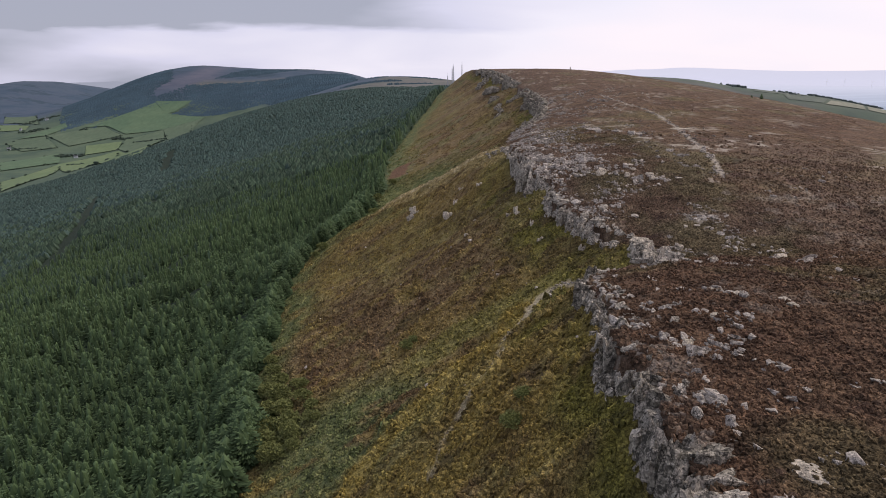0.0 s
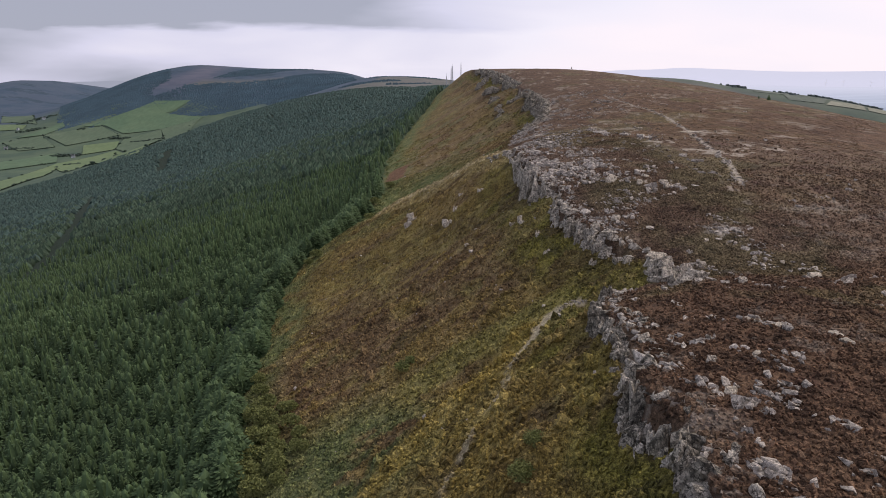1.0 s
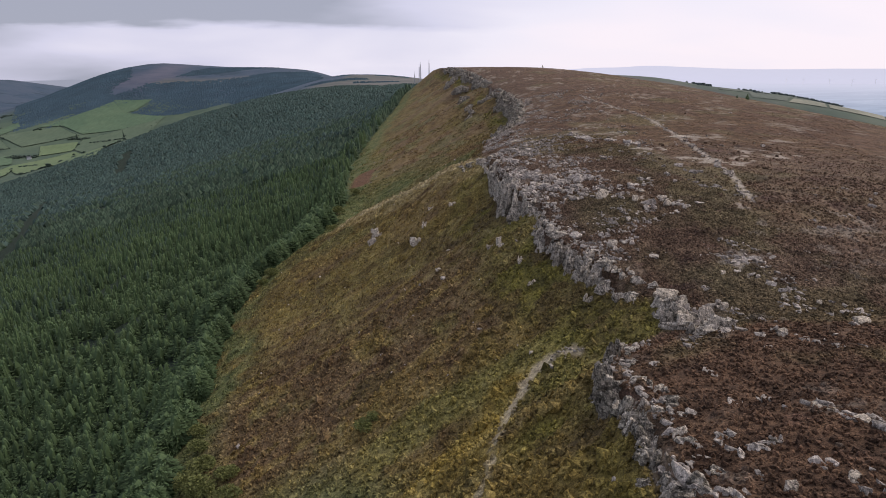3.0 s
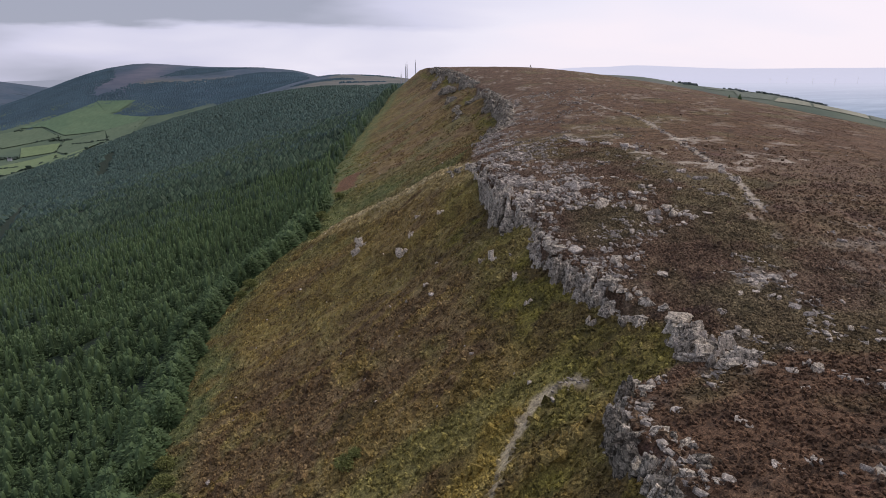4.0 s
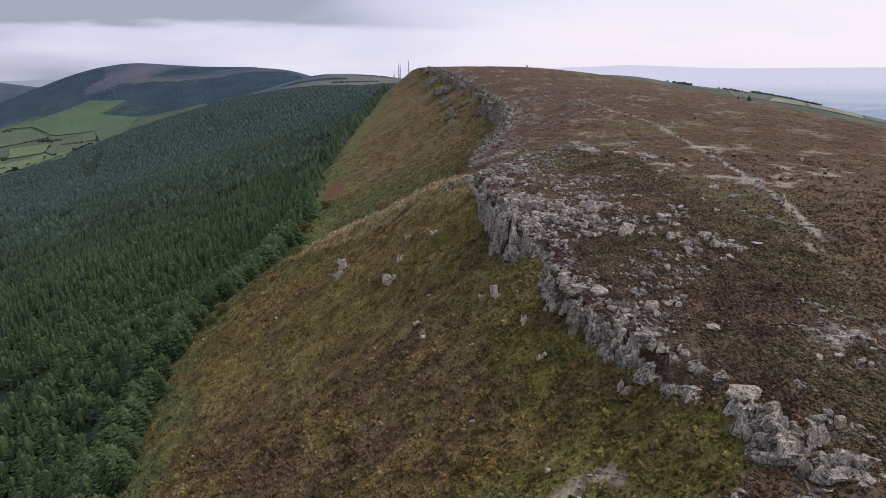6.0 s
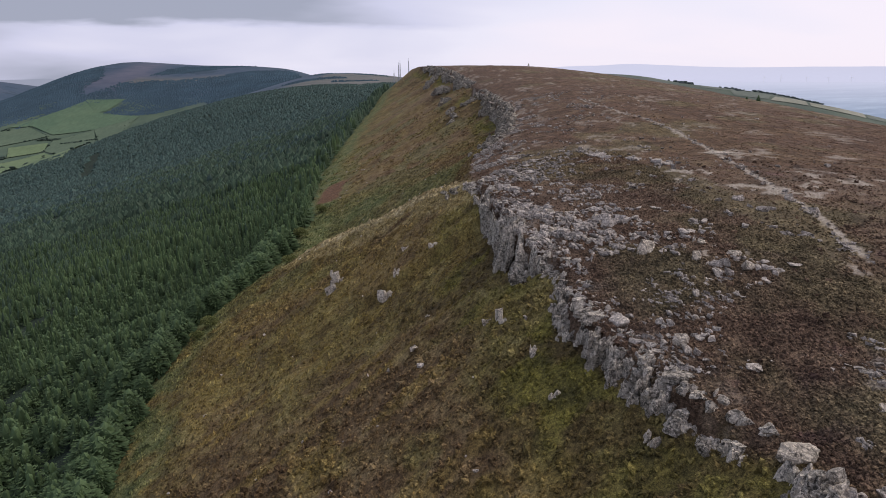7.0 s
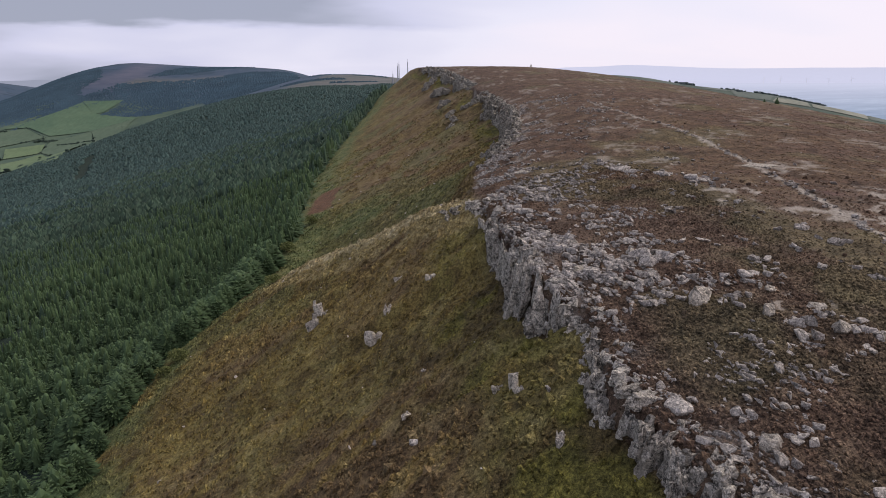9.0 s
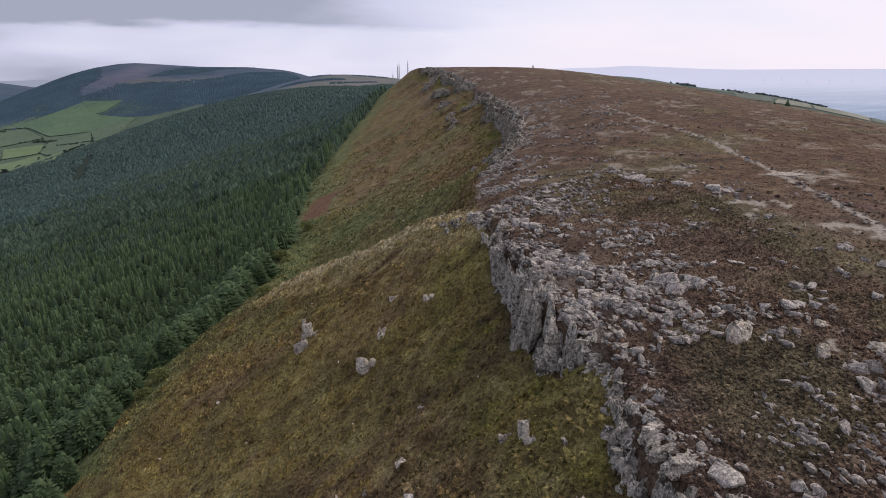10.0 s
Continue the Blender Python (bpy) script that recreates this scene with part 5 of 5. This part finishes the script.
            V += [tuple(p - a), tuple(p + b), tuple(p + a + d * 0.05), tuple(p - b)]
            F += [(k, k + 1, k + 2), (k, k + 2, k + 3)]
            T += [0.1, 0.3, r.uniform(0.3, 1), 0.3]
    return np.array(V), np.array(F), np.array(T)


SHRUBS = [(-18.6, 70, 1.5), (-17.2, 67, 1.3), (-20.3, 74, 1.6), (-16.6, 72, 1.1), (-18.0, 76, 1.2), (-21.5, 79, 1.3), (-15.4, 69, 1.0), (-19.0, 63.5, 1.6), (-23.5, 84, 1.2), (-26.2, 137.0, 1.3),
          (-27.4, 134.5, 1.0), (-4.2, 73.2, 0.9), (-3.4, 74.2, 0.7), (-19.2, 186, 1.6), (-16.0, 203, 1.3), (-17.5, 160, 1.2), (5.0, 41.0, 0.9), (6.1, 43.2, 0.7), (-16.2, 64.5, 1.3), (-14.6, 66.2, 1.0),
          (-17.6, 61, 1.5), (-19.6, 67.2, 1.5), (-21.8, 76.5, 1.3), (-15.6, 61.6, 0.9), (-20.5, 71.2, 1.4), (-24.6, 88, 1.0)]
shrub_kinds = [shrub(500 + k) for k in range(4)]
shrub_meshes = [raw_mesh("foliage", v, f, {"tip_lit": t}) for v, f, t in shrub_kinds]
stem_v = np.array([(0.05 * (1 - 0.7 * k) * math.cos(6.283 * i / 5), 0.05 * (1 - 0.7 * k) * math.sin(6.283 * i / 5), -0.1 + 0.6 * k) for k in range(2) for i in range(5)])
stem_f = np.array([t for i in range(5) for t in ((i, (i + 1) % 5, 5 + i), ((i + 1) % 5, 5 + (i + 1) % 5, 5 + i))])
stem_mesh = raw_mesh("stem", stem_v, stem_f)
for k, (x, y, h) in enumerate(SHRUBS):
    bush = tagged(new("shrub"), "round light green shrub in the bracken at the wood's edge", "shrub", "shrubs on the slope")
    part("foliage", shrub_meshes[k % 4], SHRUB, bush)
    part("stem", stem_mesh, BARK, bush)
    bush.matrix_basis = pose(x, y, float(land(x, y)) - 0.05, 0, 0, 77 * k)
    bush.scale = (h * 1.8, h * 1.8, h * 1.45)

# ---- masts, cairn, lone bush ----
def bar(bm, a, b, r):
    a, b = Vector(a), Vector(b)
    m = Matrix.Translation((a + b) / 2) @ (b - a).to_track_quat("Z", "Y").to_matrix().to_4x4()
    bmesh.ops.create_cone(bm, cap_ends=True, segments=5, radius1=r, radius2=r, depth=(b - a).length, matrix=m)


def mesh_of(name, bm):
    me_ = bpy.data.meshes.new(name)
    bm.to_mesh(me_)
    bm.free()
    return me_


def mast(x, y, h):
    top = tagged(new("radio_mast"), "slender grey lattice radio mast on the far ridge", "mast", "radio masts")
    feet = [(1.3 * math.cos(a), 1.3 * math.sin(a)) for a in (0.3, 2.4, 4.5)]
    for fx, fy in feet:
        bm = bmesh.new()
        bar(bm, (fx, fy, -2), (fx * 0.3, fy * 0.3, h), 0.3)
        part("leg", mesh_of("leg", bm), STEEL, top)
    bm = bmesh.new()
    for k in range(12):
        s0, s1 = h * k / 12, h * (k + 1) / 12
        for i in range(3):
            (ax, ay), (bx, by) = feet[i], feet[(i + 1) % 3]
            f0, f1 = 1 - 0.7 * s0 / h, 1 - 0.7 * s1 / h
            bar(bm, (ax * f0, ay * f0, s0), (bx * f1, by * f1, s1), 0.14)
    part("bracing", mesh_of("bracing", bm), STEEL, top)
    bm = bmesh.new()
    bar(bm, (0, 0, h - 1), (0, 0, h + 5), 0.2)
    part("aerial", mesh_of("aerial", bm), STEEL, top)
    top.location = (x, y, float(land(x, y)))


mast(31, 1290, 40)
mast(12.5, 1280, 34)
mast(15.5, 1310, 37)
mast(4, 1300, 20)
cairn = tagged(new("cairn"), "small grey stone cairn on the moor's skyline", "cairn")
cairn.location = (68, 369, float(land(68.0, 369.0)))
for k in range(9):
    ob = part("stone", rock_meshes[k % 8], None, cairn)
    lay(ob, 0.5 * math.cos(k * 2.4) * (1 - k / 9), 0.5 * math.sin(k * 2.4) * (1 - k / 9), 0.15 + 0.19 * k, (0.55 - 0.03 * k, 0.5 - 0.03 * k, 0.25), (0, 0, k))
cairn.scale = (0.6, 0.6, 0.75)
for x, y, h in ((110, 234, 1.9), (107.5, 236, 1.0)):
    bush = tagged(new("lone_spruce"), "small dark self-sown spruce alone on the moor", "tree")
    v, f, t = spruce(77, 7, 5, 90, True)
    part("crown", raw_mesh("crown", v, f, {"tip_lit": t}), SPRUCE, bush)
    part("stem", stem_mesh, BARK, bush)
    bush.location, bush.scale = (x, y, float(land(x, y)) - 0.05), (h * 0.8, h * 0.8, h)

# ---- farmland in the valley ----
def field_material(name, a, b):
    g = Graph(name)
    return g.done(g.mix(1.0, g.ramp(g.noise(0.012, 4, 0.6), (0.32, a), (0.68, b)), g.ramp(g.noise(0.12, 4, 0.65, (1.0, 0.3, 1.0)), (0.3, 0.86), (0.7, 1.14)), "MULTIPLY"), 0.9)


# hazy_pasture has its green greyed by painted haze
LEAS = [field_material("meadow_green", (0.09, 0.152, 0.09), (0.12, 0.182, 0.106)), field_material("mown_field", (0.134, 0.194, 0.096), (0.168, 0.226, 0.114)),
        field_material("pale_pasture", (0.096, 0.142, 0.09), (0.122, 0.168, 0.106)), field_material("stubble_field", (0.2, 0.215, 0.17), (0.3, 0.3, 0.235)), field_material("hazy_pasture", (0.115, 0.142, 0.12), (0.15, 0.175, 0.145))]
HIGH_FIELDS = [((-1195, 2194), (-1114, 2191), (-962, 2296), (-1033, 2389), 0), ((-1037, 2399), (-962, 2296), (-934, 2308), (-903, 2397), 0), ((-1017, 2109), (-1114, 2191), (-957, 2298), (-880, 2262), 0),
               ((-1017, 2109), (-957, 2298), (-796, 2225), (-912, 2147), 0), ((-960, 1933), (-990, 2049), (-911, 2147), (-700, 1640), 2), ((-911, 2147), (-803, 2222), (-818, 2146), (-560, 1400), 2)]
LOW_FIELDS = [((-698, 1016), (-964, 1407), (-1014, 1721), (-964, 1632), 1), ((-964, 1632), (-1014, 1721), (-945, 1902), (-533, 1025), 1), ((-533, 1025), (-945, 1902), (-600, 1480), (-466, 1009), 1),
              ((-1284, 2129), (-1122, 2187), (-1023, 2095), (-1132, 1983), 2), ((-1079, 1982), (-992, 2027), (-957, 1925), (-1021, 1861), 1)]
WEST_FIELDS = [((-1378, 2068), (-1281, 2119), (-1159, 1968), (-1241, 1927), 2), ((-1179, 1734), (-1098, 1878), (-1026, 1742), (-1098, 1610), 0), ((-1372, 2120), (-1306, 2285), (-1264, 2224), (-1284, 2129), 0),
               ((-1672, 2493), (-1471, 2349), (-1441, 2276), (-1564, 2327), 1), ((-1843, 2792), (-1618, 2631), (-1427, 2337), (-1695, 2551), 2)]
EAST_FIELDS = [((775, 1372), (800, 1400), (872, 1408), (858, 1372), 3), ((864, 1373), (878, 1402), (1010, 1416), (980, 1362), 3), ((985, 1362), (1015, 1416), (1140, 1420), (1110, 1360), 4), ((700, 1378), (705, 1412), (798, 1410), (772, 1376), 4), ((640, 1405), (650, 1432), (765, 1430), (740, 1412), 4)]


def field(corners, kind):
    a, b, c, d = (np.array(p, float) for p in corners)
    n = 14
    s_, t_ = np.meshgrid(np.linspace(0, 1, n), np.linspace(0, 1, n))
    p = (a[None, None] * ((1 - s_) * (1 - t_))[..., None] + b * ((1 - s_) * t_)[..., None] + c * (s_ * t_)[..., None] + d * (s_ * (1 - t_))[..., None])
    z = land(p[..., 0], p[..., 1], False) + (0.7 if a[0] > 0 else 2.2)
    co = np.concatenate([p, z[..., None]], -1).reshape(-1, 3)
    i = np.arange(n * n).reshape(n, n)
    q = np.stack([i[:-1, :-1], i[:-1, 1:], i[1:, 1:], i[1:, :-1]], -1).reshape(-1, 4)
    f = np.concatenate([q[:, [0, 1, 2]], q[:, [0, 2, 3]]])
    me_ = raw_mesh("field", co, f, flat=False)
    me_.materials.append(LEAS[kind])
    tagged(new("field", me_), "pale cut field below the far ridge" if kind == 3 else "green hedged pasture field in the valley", "field", kind="structure")
    edge = [np.zeros((0, 2))]
    for p0, p1 in () if (kind == 0 and a[1] > 2000) or a[0] > 0 else ((a, b), (b, c), (c, d), (d, a)):
        m = max(4, int(np.hypot(*(p1 - p0)) / 7))
        k = np.linspace(0, 1, m)[:, None]
        edge.append(p0 + (p1 - p0) * k)
    return np.concatenate(edge)


hedge_pts = np.concatenate([field(f[:4], f[4]) for f in HIGH_FIELDS + LOW_FIELDS + WEST_FIELDS + EAST_FIELDS])
hedge_pts = hedge_pts[fbm(hedge_pts[:, 0], hedge_pts[:, 1], 45, 71, 2) > 0.44]
hedge_pts += rng.normal(0, 1.3, hedge_pts.shape)
hs = np.where(rng.random(len(hedge_pts)) < 0.09, rng.uniform(3.0, 5.5, len(hedge_pts)), rng.uniform(0.9, 2.1, len(hedge_pts)))
copses = []
for cx, cy, rx, ry, count in ((-1045, 1850, 34, 14, 60), (-1075, 1835, 22, 12, 34), (-905, 2015, 60, 9, 55), (-1010, 2060, 40, 8, 36), (-960, 1700, 22, 10, 20), (-1175, 2165, 16, 12, 14), (-1390, 2240, 60, 18, 50), (-1480, 2420, 80, 22, 60), (-1250, 1960, 50, 8, 34)):
    ang, rad_ = rng.uniform(0, 6.283, count), np.sqrt(rng.random(count))
    copses.append(np.column_stack([cx + rx * rad_ * np.cos(ang), cy + ry * rad_ * np.sin(ang)]))
copses = np.concatenate(copses)
hs = np.concatenate([hs, rng.uniform(2.5, 5.0, len(copses))])
hedge_pts = np.concatenate([hedge_pts, copses])
hedge_place = np.column_stack([hedge_pts, land(hedge_pts[:, 0], hedge_pts[:, 1], False) + 1.5])
hedge_me = scatter("hedge", CHIPS[:6], hedge_place, rng.uniform(0, 6.283, len(hedge_pts)), np.stack([hs * 0.9, hs * 0.9, hs * 0.8], -1), rng.integers(0, 6, len(hedge_pts)))
hedge_me.materials.append(HEDGE)
tagged(new("hedge", hedge_me), "dark hedges and trees between the valley fields", "hedge", kind="stuff")



# ---- farmhouses ----
LIME = plain("limewashed_wall", (0.5, 0.53, 0.56), 0.85, 0.08)
SLATE = plain("slate_roof", (0.13, 0.14, 0.155), 0.7, 0.15)
GLASS = plain("dark_window_glass", (0.03, 0.035, 0.04), 0.15, 0.05)


def box(bm, x0, x1, y0, y1, z0, z1):
    m = Matrix.LocRotScale(((x0 + x1) / 2, (y0 + y1) / 2, (z0 + z1) / 2), None, (x1 - x0, y1 - y0, z1 - z0))
    bmesh.ops.create_cube(bm, size=1.0, matrix=m)


def farmhouse(long, wide, high):
    home = tagged(new("farmhouse"), "small white farmhouse with a slate roof among valley fields", "house", "farmhouses in the valley")
    bm = bmesh.new()
    for sx in (-1, 1):
        lo = [bm.verts.new((sx * long / 2, sy * wide / 2, z)) for sy, z in ((-1, -3), (1, -3), (1, high), (-1, high))]
        peak = bm.verts.new((sx * long / 2, 0, high + wide * 0.42))
        bm.faces.new((lo[0], lo[1], lo[2], peak, lo[3]))
    v = bm.verts[:]
    for a, b in ((0, 3), (1, 2)):
        bm.faces.new((v[a], v[b], v[5 + b], v[5 + a]))
    part("wall", mesh_of("wall", bm), LIME, home)
    bm = bmesh.new()
    for sy in (-1, 1):
        q = [bm.verts.new(p) for p in ((-long / 2 - 0.4, sy * (wide / 2 + 0.4), high - 0.3), (long / 2 + 0.4, sy * (wide / 2 + 0.4), high - 0.3), (long / 2 + 0.4, 0, high + wide * 0.42 + 0.15), (-long / 2 - 0.4, 0, high + wide * 0.42 + 0.15))]
        bm.faces.new(q)
    bmesh.ops.solidify(bm, geom=bm.faces[:], thickness=0.25)
    roof = part("roof", mesh_of("roof", bm), SLATE, home)
    for x in (-long / 2 + 0.8, long / 2 - 0.8):
        bm = bmesh.new()
        box(bm, x - 0.5, x + 0.5, -0.4, 0.4, high + wide * 0.3, high + wide * 0.42 + 1.3)
        part("chimney", mesh_of("chimney", bm), LIME, roof)
    for x in (-long * 0.3, long * 0.3):
        bm = bmesh.new()
        box(bm, x - 0.6, x + 0.6, -wide / 2 - 0.06, -wide / 2 + 0.1, 1.0, 2.4)
        part("window", mesh_of("window", bm), GLASS, home)
    bm = bmesh.new()
    box(bm, -0.55, 0.55, -wide / 2 - 0.06, -wide / 2 + 0.1, 0, 2.1)
    part("door", mesh_of("door", bm), BARK, home)
    return home


FARMS = ((-1026, 1824, 20), (-1436, 2400, 15), (-1462, 2285, -30), (-1300, 1962, 40))
first_farm = farmhouse(10, 5.5, 3.6)
for k, (x, y, turn) in enumerate(FARMS):
    m = pose(x, y, float(land(x, y, False)) + 2.4, 0, 0, turn)
    if k:
        copy_thing(first_farm, m)
    else:
        first_farm.matrix_basis = m

# woods on the far hill
HILL_WOODS = [((-1289, 2280), (-1420, 2700), (-1250, 2760), (-1116, 2442)), ((-1250, 2760), (-1116, 2442), (-1050, 2600), (-1130, 2790)),
              ((-975, 2540), (-620, 2572), (-600, 2240), (-923, 2390)), ((-620, 2572), (-230, 2100), (-330, 1800), (-600, 2240)), ((-944, 2282), (-889, 2380), (-598, 2230), (-775, 2243)),
              ((-1162, 2154), (-1134, 2342), (-1042, 2400), (-1152, 2251)), ((-1186, 2304), (-971, 2530), (-923, 2400), (-1122, 2320)), ((-889, 2606), (-802, 2763), (-538, 2827), (-710, 2672)),
              ((-1259, 2174), (-1560, 2760), (-1279, 2579), (-1153, 2304)), ((-1153, 2304), (-1279, 2579), (-1090, 2510), (-1048, 2401)), ((-606, 2596), (-374, 2694), (-234, 2109), (-560, 2400))]
FAR_BELTS = [((775, 1440), (775, 1464), (930, 1460), (930, 1438)), ((700, 1418), (705, 1432), (745, 1432), (740, 1418)), ((600, 1440), (600, 1455), (640, 1455), (640, 1440)),
             ((-240, 1600), (-232, 1650), (-120, 1690), (-112, 1640)), ((-100, 1880), (-100, 1905), (-20, 1905), (-20, 1880)), ((-215, 1885), (-212, 1915), (-150, 1915), (-155, 1888)), ((-130, 1500), (-125, 1535), (-40, 1560), (-35, 1530))]
# both leaf colours carry the haze: blue on the hill, grey on the belts
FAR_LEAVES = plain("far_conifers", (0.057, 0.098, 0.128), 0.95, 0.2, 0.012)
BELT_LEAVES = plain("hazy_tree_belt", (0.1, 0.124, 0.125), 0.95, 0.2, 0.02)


def far_wood(corners):
    """A block of conifers on the hill: an uneven canopy of crowns standing on the ground."""
    a, b, c, d = (np.array(p, float) for p in corners)
    area = 0.5 * abs(np.cross(c - a, d - b))
    n = int(area / 20)
    s_, t_ = rng.random(n)[:, None], rng.random(n)[:, None]
    p = a * (1 - s_) * (1 - t_) + b * (1 - s_) * t_ + c * s_ * t_ + d * s_ * (1 - t_)
    p += rng.normal(0, 5, p.shape)
    h = rng.uniform(3.2, 4.6, n) + 2.5 * (fbm(p[:, 0], p[:, 1], 70, 95, 2) - 0.5)
    if a[0] > 0:
        broad = np.stack([h * 0.9, h * 0.9, h * rng.uniform(0.5, 0.8, n)], -1)
        me_ = scatter("far_wood", CHIPS, np.column_stack([p, land(p[:, 0], p[:, 1], False) + 1]), rng.uniform(0, 6.283, n), broad, rng.integers(0, len(CHIPS), n))
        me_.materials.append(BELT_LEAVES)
        tagged(new("far_wood", me_), "dark belt of trees on the far eastern hill", "wood", kind="stuff")
        return
    tip_v = np.array([(0.5, 0, 0.1), (-0.1, 0.5, 0.05), (-0.45, -0.1, 0.12), (0.05, -0.5, 0.08), (0, 0, 1.0)])
    tip_f = np.array([(0, 1, 4), (1, 2, 4), (2, 3, 4), (3, 0, 4)])
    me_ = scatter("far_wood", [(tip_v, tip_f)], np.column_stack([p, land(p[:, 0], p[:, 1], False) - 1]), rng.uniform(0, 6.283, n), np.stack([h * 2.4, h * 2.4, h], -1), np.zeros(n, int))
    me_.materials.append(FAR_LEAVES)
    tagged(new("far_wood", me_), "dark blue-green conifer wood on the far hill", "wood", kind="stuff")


for corners in HILL_WOODS + FAR_BELTS:
    far_wood(corners)

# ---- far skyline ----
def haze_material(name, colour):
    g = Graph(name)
    # the haze is the hills' own pale emission
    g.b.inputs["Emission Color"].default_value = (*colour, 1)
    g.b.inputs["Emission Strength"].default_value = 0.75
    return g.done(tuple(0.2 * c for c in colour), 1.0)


def skyline(name, label, r, a0, a1, base, heights, seed, material):
    """A far range of hills, haze painted into their glow, seen over the land's edge."""
    a = np.linspace(radians(a0), radians(a1), 220)
    h = np.interp(np.degrees(a), [p[0] for p in heights], [p[1] for p in heights]) + 34 * (fbm(np.degrees(a) * 10, 0 * a, 60, seed) - 0.5)
    x, y = r * np.sin(a), r * np.cos(a)
    rows_ = [(1.0, np.full_like(a, base)), (1.012, (h + base) / 2), (1.02, h), (1.05, np.full_like(a, base))]
    co = np.concatenate([np.column_stack([x * k, y * k, z]) for k, z in rows_])
    n = len(a)
    f = []
    for k in range(len(rows_) - 1):
        for i in range(n - 1):
            p = k * n + i
            f += [(p, p + n, p + 1), (p + 1, p + n, p + n + 1)]
    me_ = raw_mesh(name, co, np.array(f), flat=False)
    me_.materials.append(material)
    tagged(new(name, me_), label, "backdrop", kind="structure")


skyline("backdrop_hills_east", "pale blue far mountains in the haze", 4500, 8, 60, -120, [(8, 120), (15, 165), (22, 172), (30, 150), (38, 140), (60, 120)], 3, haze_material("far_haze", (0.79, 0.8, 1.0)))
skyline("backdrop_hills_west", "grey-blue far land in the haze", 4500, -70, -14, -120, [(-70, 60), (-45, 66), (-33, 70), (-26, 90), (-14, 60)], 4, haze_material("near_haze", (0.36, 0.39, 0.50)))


def far_plain(name, label, r0, r1, a0, a1, z0, z1, material):
    """The wide lowland far beyond the moor, its colour fading into painted haze towards its end."""
    a, r = np.meshgrid(np.radians(np.linspace(a0, a1, 90)), np.linspace(r0, r1, 24))
    f = (r - r0) / (r1 - r0)
    z = z0 + (z1 - z0) * f ** 0.8 + 10 * (fbm(a * 900, r * 0.5, 160, 9) - 0.5)
    co = np.stack([r * np.sin(a), r * np.cos(a), z], -1).reshape(-1, 3)
    i = np.arange(a.size).reshape(a.shape)
    q = np.stack([i[:-1, :-1], i[:-1, 1:], i[1:, 1:], i[1:, :-1]], -1).reshape(-1, 4)
    me_ = raw_mesh(name, co, np.concatenate([q[:, [0, 1, 2]], q[:, [0, 2, 3]]]), flat=False)
    me_.materials.append(material)
    tagged(new(name, me_), label, "backdrop", kind="structure")


def plain_material(name, a, b):
    g = Graph(name)
    mp = g.t.nodes.new("ShaderNodeMapping")
    mp.inputs["Rotation"].default_value, mp.inputs["Scale"].default_value = (0, 0, radians(32)), (0.3, 1.0, 1.0)
    g.t.links.new(g.pos, mp.inputs["Vector"])
    g.pos, place = mp.outputs[0], g.pos
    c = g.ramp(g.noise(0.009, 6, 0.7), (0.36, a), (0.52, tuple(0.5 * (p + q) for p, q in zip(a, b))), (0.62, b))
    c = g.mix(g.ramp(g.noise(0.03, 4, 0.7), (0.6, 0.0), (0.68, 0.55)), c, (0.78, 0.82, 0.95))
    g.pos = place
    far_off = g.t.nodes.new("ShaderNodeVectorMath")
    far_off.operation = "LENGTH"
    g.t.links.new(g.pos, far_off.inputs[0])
    # distance haze mixed into the glowing colour
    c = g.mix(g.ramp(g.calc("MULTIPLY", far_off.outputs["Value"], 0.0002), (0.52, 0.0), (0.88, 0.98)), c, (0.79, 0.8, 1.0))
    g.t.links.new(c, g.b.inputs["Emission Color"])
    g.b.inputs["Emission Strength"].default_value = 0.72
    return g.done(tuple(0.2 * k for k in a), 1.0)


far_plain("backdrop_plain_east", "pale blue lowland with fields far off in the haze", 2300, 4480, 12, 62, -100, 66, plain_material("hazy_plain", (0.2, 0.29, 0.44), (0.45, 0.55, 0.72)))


# ---- wind turbines far out on the plain ----
TURBINE_WHITE = plain("white_turbine_paint", (0.9, 0.9, 0.9), 0.4, 0.04)


def turbine(x, y, high, spin):
    mill = tagged(new("wind_turbine"), "white three-bladed wind turbine far out on the plain", "wind turbine", "wind turbines on the plain")
    r = math.hypot(x, y)
    mill.location = (x, y, -100 + 166 * ((r - 2300) / 2180) ** 0.8 - 6)
    bm = bmesh.new()
    bmesh.ops.create_cone(bm, cap_ends=True, segments=8, radius1=0.8, radius2=0.5, depth=high + 6, matrix=Matrix.Translation((0, 0, (high + 6) / 2)))
    part("tower", mesh_of("tower", bm), TURBINE_WHITE, mill)
    bm = bmesh.new()
    box(bm, -0.9, 0.9, -2.5, 2.5, high + 5.2, high + 7)
    part("nacelle", mesh_of("nacelle", bm), TURBINE_WHITE, mill)
    for k in range(3):
        a = radians(spin + 120 * k)
        bm = bmesh.new()
        for w, d in ((0.5, 0.6), (0.6, high * 0.2), (0.15, high * 0.55)):
            for sx in (-1, 1):
                for sy in (-1, 1):
                    bm.verts.new((d * math.sin(a) + sx * w * math.cos(a), -2.9 + 0.25 * sy, high + 6.1 + d * math.cos(a) - sx * w * math.sin(a)))
        bmesh.ops.convex_hull(bm, input=bm.verts[:])
        part("blade", mesh_of("blade", bm), TURBINE_WHITE, mill)


for x, y, high, spin in ((2256, 3845, 30, 20), (2328, 3709, 28, 75), (2397, 3617, 30, 50), (2545, 3640, 27, 95), (2170, 3870, 28, 5)):
    turbine(x, y, high, spin)
